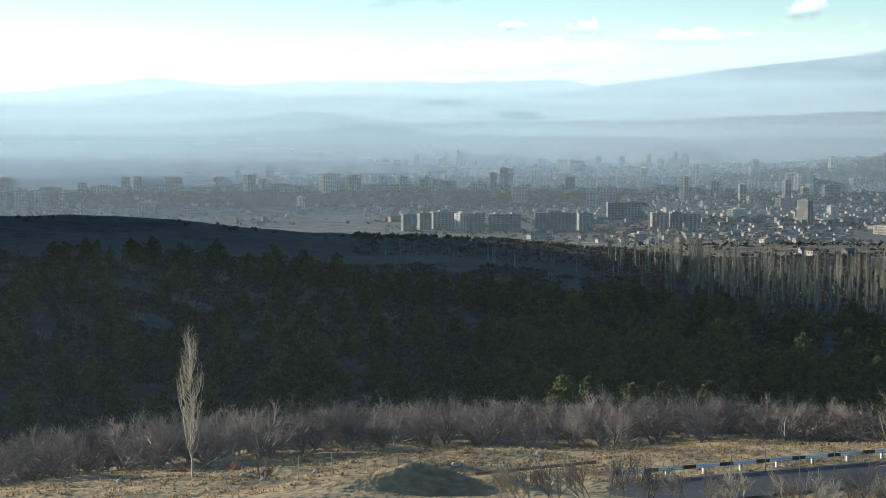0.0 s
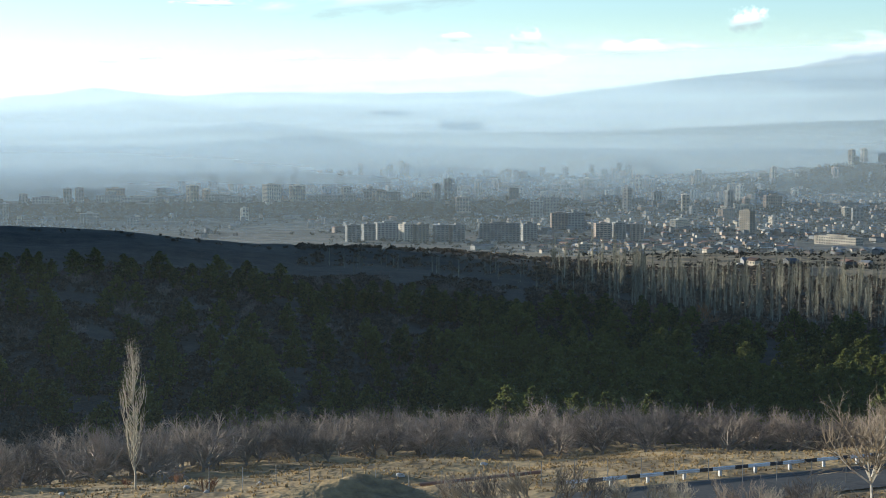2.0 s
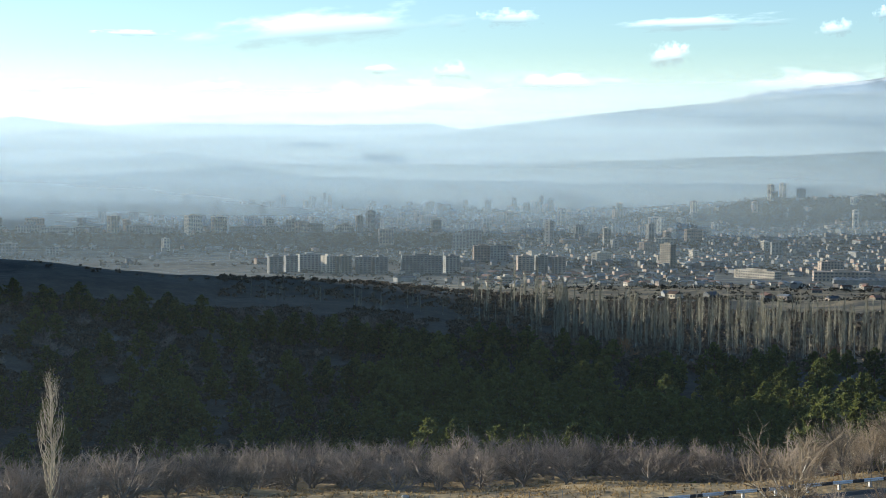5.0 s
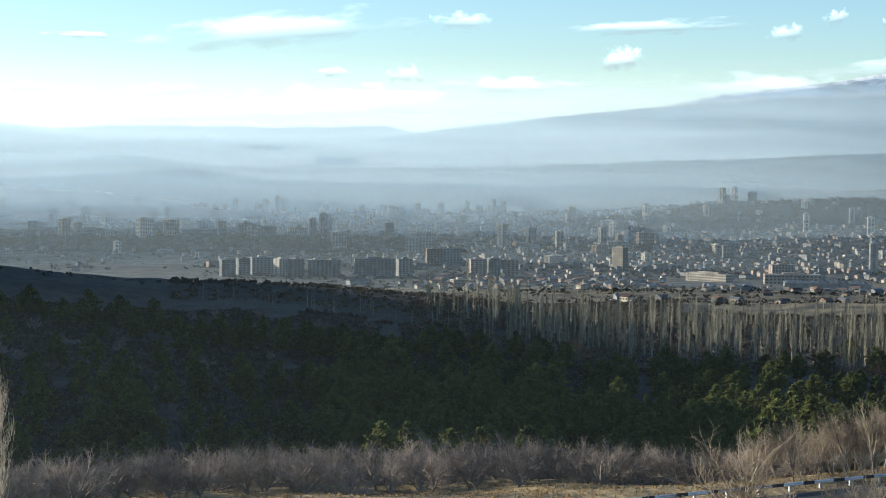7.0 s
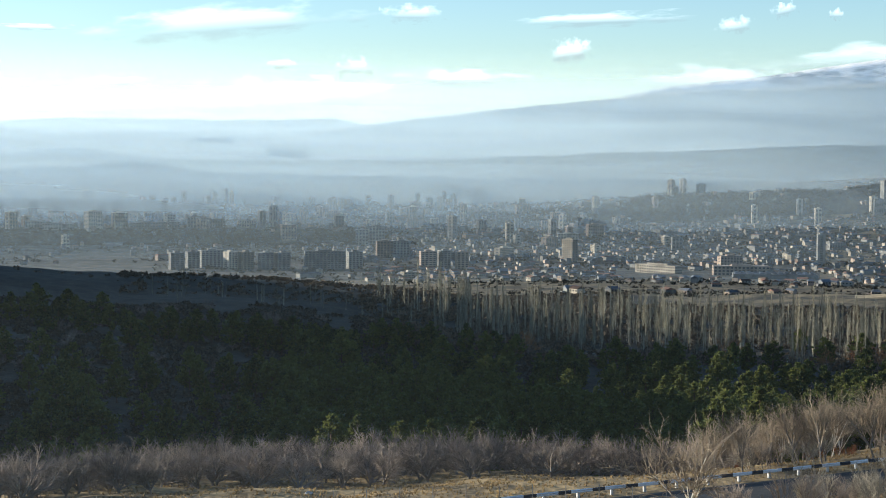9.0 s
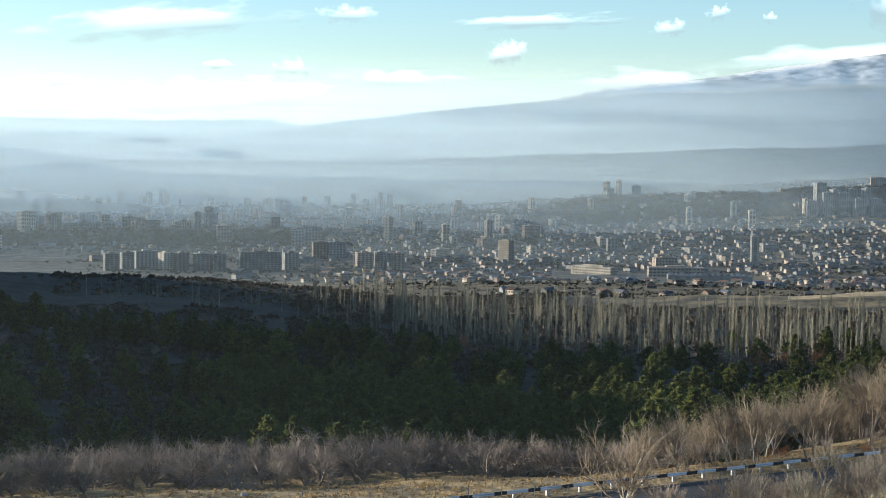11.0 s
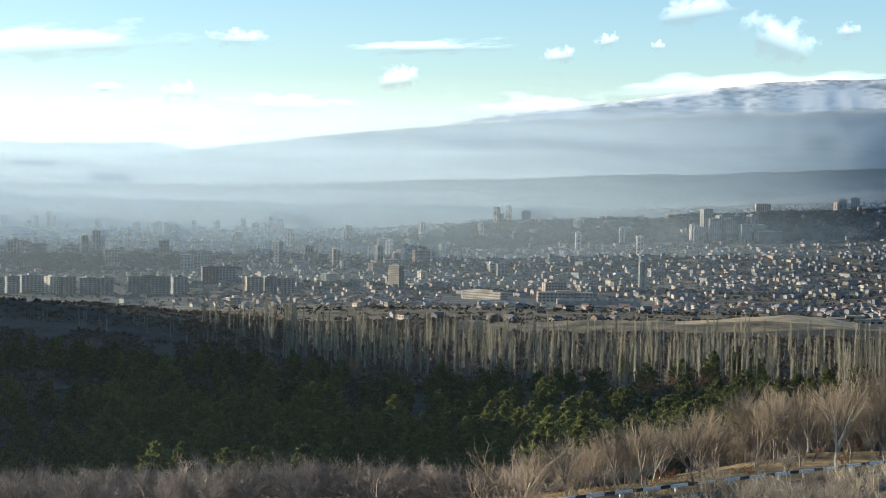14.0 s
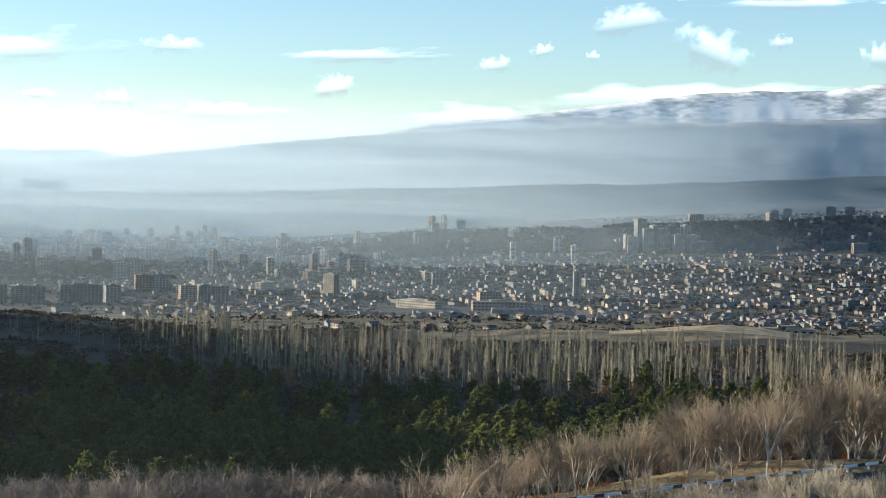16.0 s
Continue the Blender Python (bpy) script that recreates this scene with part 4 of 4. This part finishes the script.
TOWN = (WALL_CREAM, WALL_TUFF, WALL_GREY, ROOF_GREY, ROOF_RED)
crowd("suburb_houses", "many small houses with pitched roofs", rng, scatter(rng, 1450, 3, 33, 2500, 4500, lambda a, r: not yard(a, r) and noise.noise((a * 1.2, r / 160, 9)) > -0.3 and rng.random() < np.interp(a, (3, 9, 14), (0.3, 0.6, 1))), TOWN, (3.5, 7))
crowd("town_houses", "low houses and sheds of the far town", rng, scatter(rng, 2100, -15, 33, 2950, 6200, lambda a, r: noise.noise((a, r / 500, 2)) > -0.2 and rng.random() < (0.35 if a < 4 and r < 4000 else 1) * (0.2 if a > 13 and r > 4550 else 1)), TOWN, (5, 11))
crowd("plain_villages", "scattered far villages on the plain", rng, scatter(rng, 220, -15, 33, 6500, 15000, lambda a, r: noise.noise((a, r / 900, 8)) > 0.05), TOWN, (5, 9))
TOWN_TREE = material("town_trees", (0.018, 0.019, 0.018), (0.07, 0.06, 0.042), 8.0, 0.95, island=0.4)
scrub_field("town_trees", "bare dark trees between the houses", rng, scatter(rng, 4300, -2, 33, 2250, 4000, lambda a, r: not yard(a, r) and noise.noise((a * 2, r / 120, 3)) > -0.3), 3.6, TOWN_TREE, 6)
scrub_field("far_town_trees", "dark tree belts of the far town", rng, scatter(rng, 4200, -15, 33, 3000, 6800, lambda a, r: noise.noise((a * 1.2, r / 350, 13)) > -0.1), 4.5, TOWN_TREE, 5)

scrub_field("field_bushes", "dark bushes scattered over rough fields", rng, scatter(rng, 2200, 4, 33, 1100, 2350, lambda a, r: noise.noise((a, r / 150, 19)) > -0.1), 2.2, TOWN_TREE, 6)
scrub_field("plateau_trees", "dark tree belt along the plateau edge", rng, scatter(rng, 2200, -16, 6, 3885, 3990), 4.0, TOWN_TREE, 5)
scrub_field("wooded_ridge", "dark wooded rise behind the suburb", rng, scatter(rng, 3000, 9, 33, 4590, 4990, lambda a, r: rng.random() < (a - 9) / 6 and noise.noise((a * 0.5, r / 300, 21)) > -0.3), 5.0, TOWN_TREE, 5)


def skylight_hall(az, r, turn):
    """A low factory roof with rows of pale skylight humps."""
    ob = thing("factory_hall", "low factory hall with rows of pale skylights", "factory")
    p, s = spot(az, r)
    body = Shape()
    body.box(-62, 62, -22, 22, -4, 8)
    part("wall", body, WALL_GREY, ob)
    for i in range(4):
        for k in range(13):
            hump = Shape()
            hump.gable(-4.2, 4.2, -3.6, 3.6, 8.05, 2.0, 2.2)
            bit = part("skylight", hump, ROOF_GREY, ob)
            bit.location = (-56 + 9.3 * k, -16.5 + 11 * i, 0)
    ob.matrix_basis = Matrix.Translation(p) @ Matrix.Rotation(radians(turn - az), 4, "Z")


skylight_hall(18.7, 2600, 4)

# ---- the crash barrier ----
def barrier():
    """Black and white steel beams on short concrete posts, along the far edge of the road."""
    step, n = 3.3, 31
    start = ROAD_A + ROAD_WAY * 46.0
    for k in range(n):
        if k in (26,):
            continue
        a = start + ROAD_WAY * step * k
        z = ROAD_Z - 0.08
        ob = thing("crash_barrier", "white steel crash barrier beam with black ends on a post", "barrier", "crash barrier beams")
        beam = Shape()
        zs, outs = (0.45, 0.53, 0.60, 0.68, 0.76), (-0.02, -0.10, -0.03, -0.10, -0.02)
        xs = (0.0, 0.62, 2.7, step)
        for c in range(3):
            mat = 1 if c in (0, 2) else 0
            for q in range(4):
                nn = len(beam.v)
                beam.v += [Vector((xs[c], outs[q], zs[q])), Vector((xs[c + 1], outs[q], zs[q])), Vector((xs[c + 1], outs[q + 1], zs[q + 1])), Vector((xs[c], outs[q + 1], zs[q + 1]))]
                beam.f.append((nn, nn + 1, nn + 2, nn + 3))
                beam.m.append(mat)
        beam.box(0, step, 0.0, 0.03, 0.46, 0.75, 0)
        post = Shape()
        post.box(1.3, 1.52, 0.03, 0.22, -0.5, 0.72)
        part("beam", beam, (WHITE_PAINT, DARK_PAINT), ob)
        part("post", post, CONCRETE, ob)
        ob.matrix_basis = Matrix.Translation((a.x, a.y, z)) @ Matrix.Rotation(math.atan2(ROAD_WAY.y, ROAD_WAY.x), 4, "Z")


barrier()


def road():
    s = Shape()
    n = 70
    for k in range(n + 1):
        c = ROAD_A + ROAD_WAY * (42 + 158.0 * k / n)
        for off in (-8.6, -1.2):
            q = c + ROAD_SIDE * off
            s.v.append(Vector((q.x, q.y, ROAD_Z)))
    for k in range(n):
        s.f.append((2 * k, 2 * k + 2, 2 * k + 3, 2 * k + 1))
        s.m.append(0)
    return tagged(new("road", s.mesh("road", ASPHALT)), "dark asphalt country road", "road", kind="structure")


road()

# ---- fence posts, pipe and stones by the orchard ----
fence = thing("fence", "thin steel fence posts along the orchard", "fence")
for k in range(20):
    a = -6 + 1.12 * k
    p = spot(a, 129 + 0.35 * k + (3 if k % 2 else 0) * 0.2)[0]
    s = Shape()
    s.limb(p - Vector((0, 0, 0.3)), p + Vector((0, 0, 1.9)), 0.035, 0.035, 5)
    part("fence_post", s, STEEL, fence)
pipe = Shape()
pa, pb = spot(1.1, 137)[0], spot(5.2, 139)[0]
pipe.limb(pa + Vector((0, 0, 0.3)), pb + Vector((0, 0, 0.3)), 0.14, 0.14, 10)
tagged(new("pipe", pipe.mesh("pipe", ROOF_RED)), "rusty steel pipe lying on the grass", "pipe")


def stone(p, size, rng):
    bm = bmesh.new()
    bmesh.ops.create_icosphere(bm, subdivisions=2, radius=size)
    seed = rng.random() * 50
    for v in bm.verts:
        v.co *= 1 + 0.5 * noise.noise(v.co / size * 0.9 + Vector((seed, 0, 0)))
        v.co.z *= 0.6
    me = bpy.data.meshes.new("stone")
    bm.to_mesh(me)
    bm.free()
    me.materials.append(STONE)
    ob = tagged(new("stone", me), "pale rough stone in the dry grass", "stone", "stones")
    ob.location = p + Vector((0, 0, size * 0.25))


for p in scatter(rng, 9, -13, 9, 128, 158, apart=2):
    stone(p, rng.uniform(0.15, 0.4), rng)
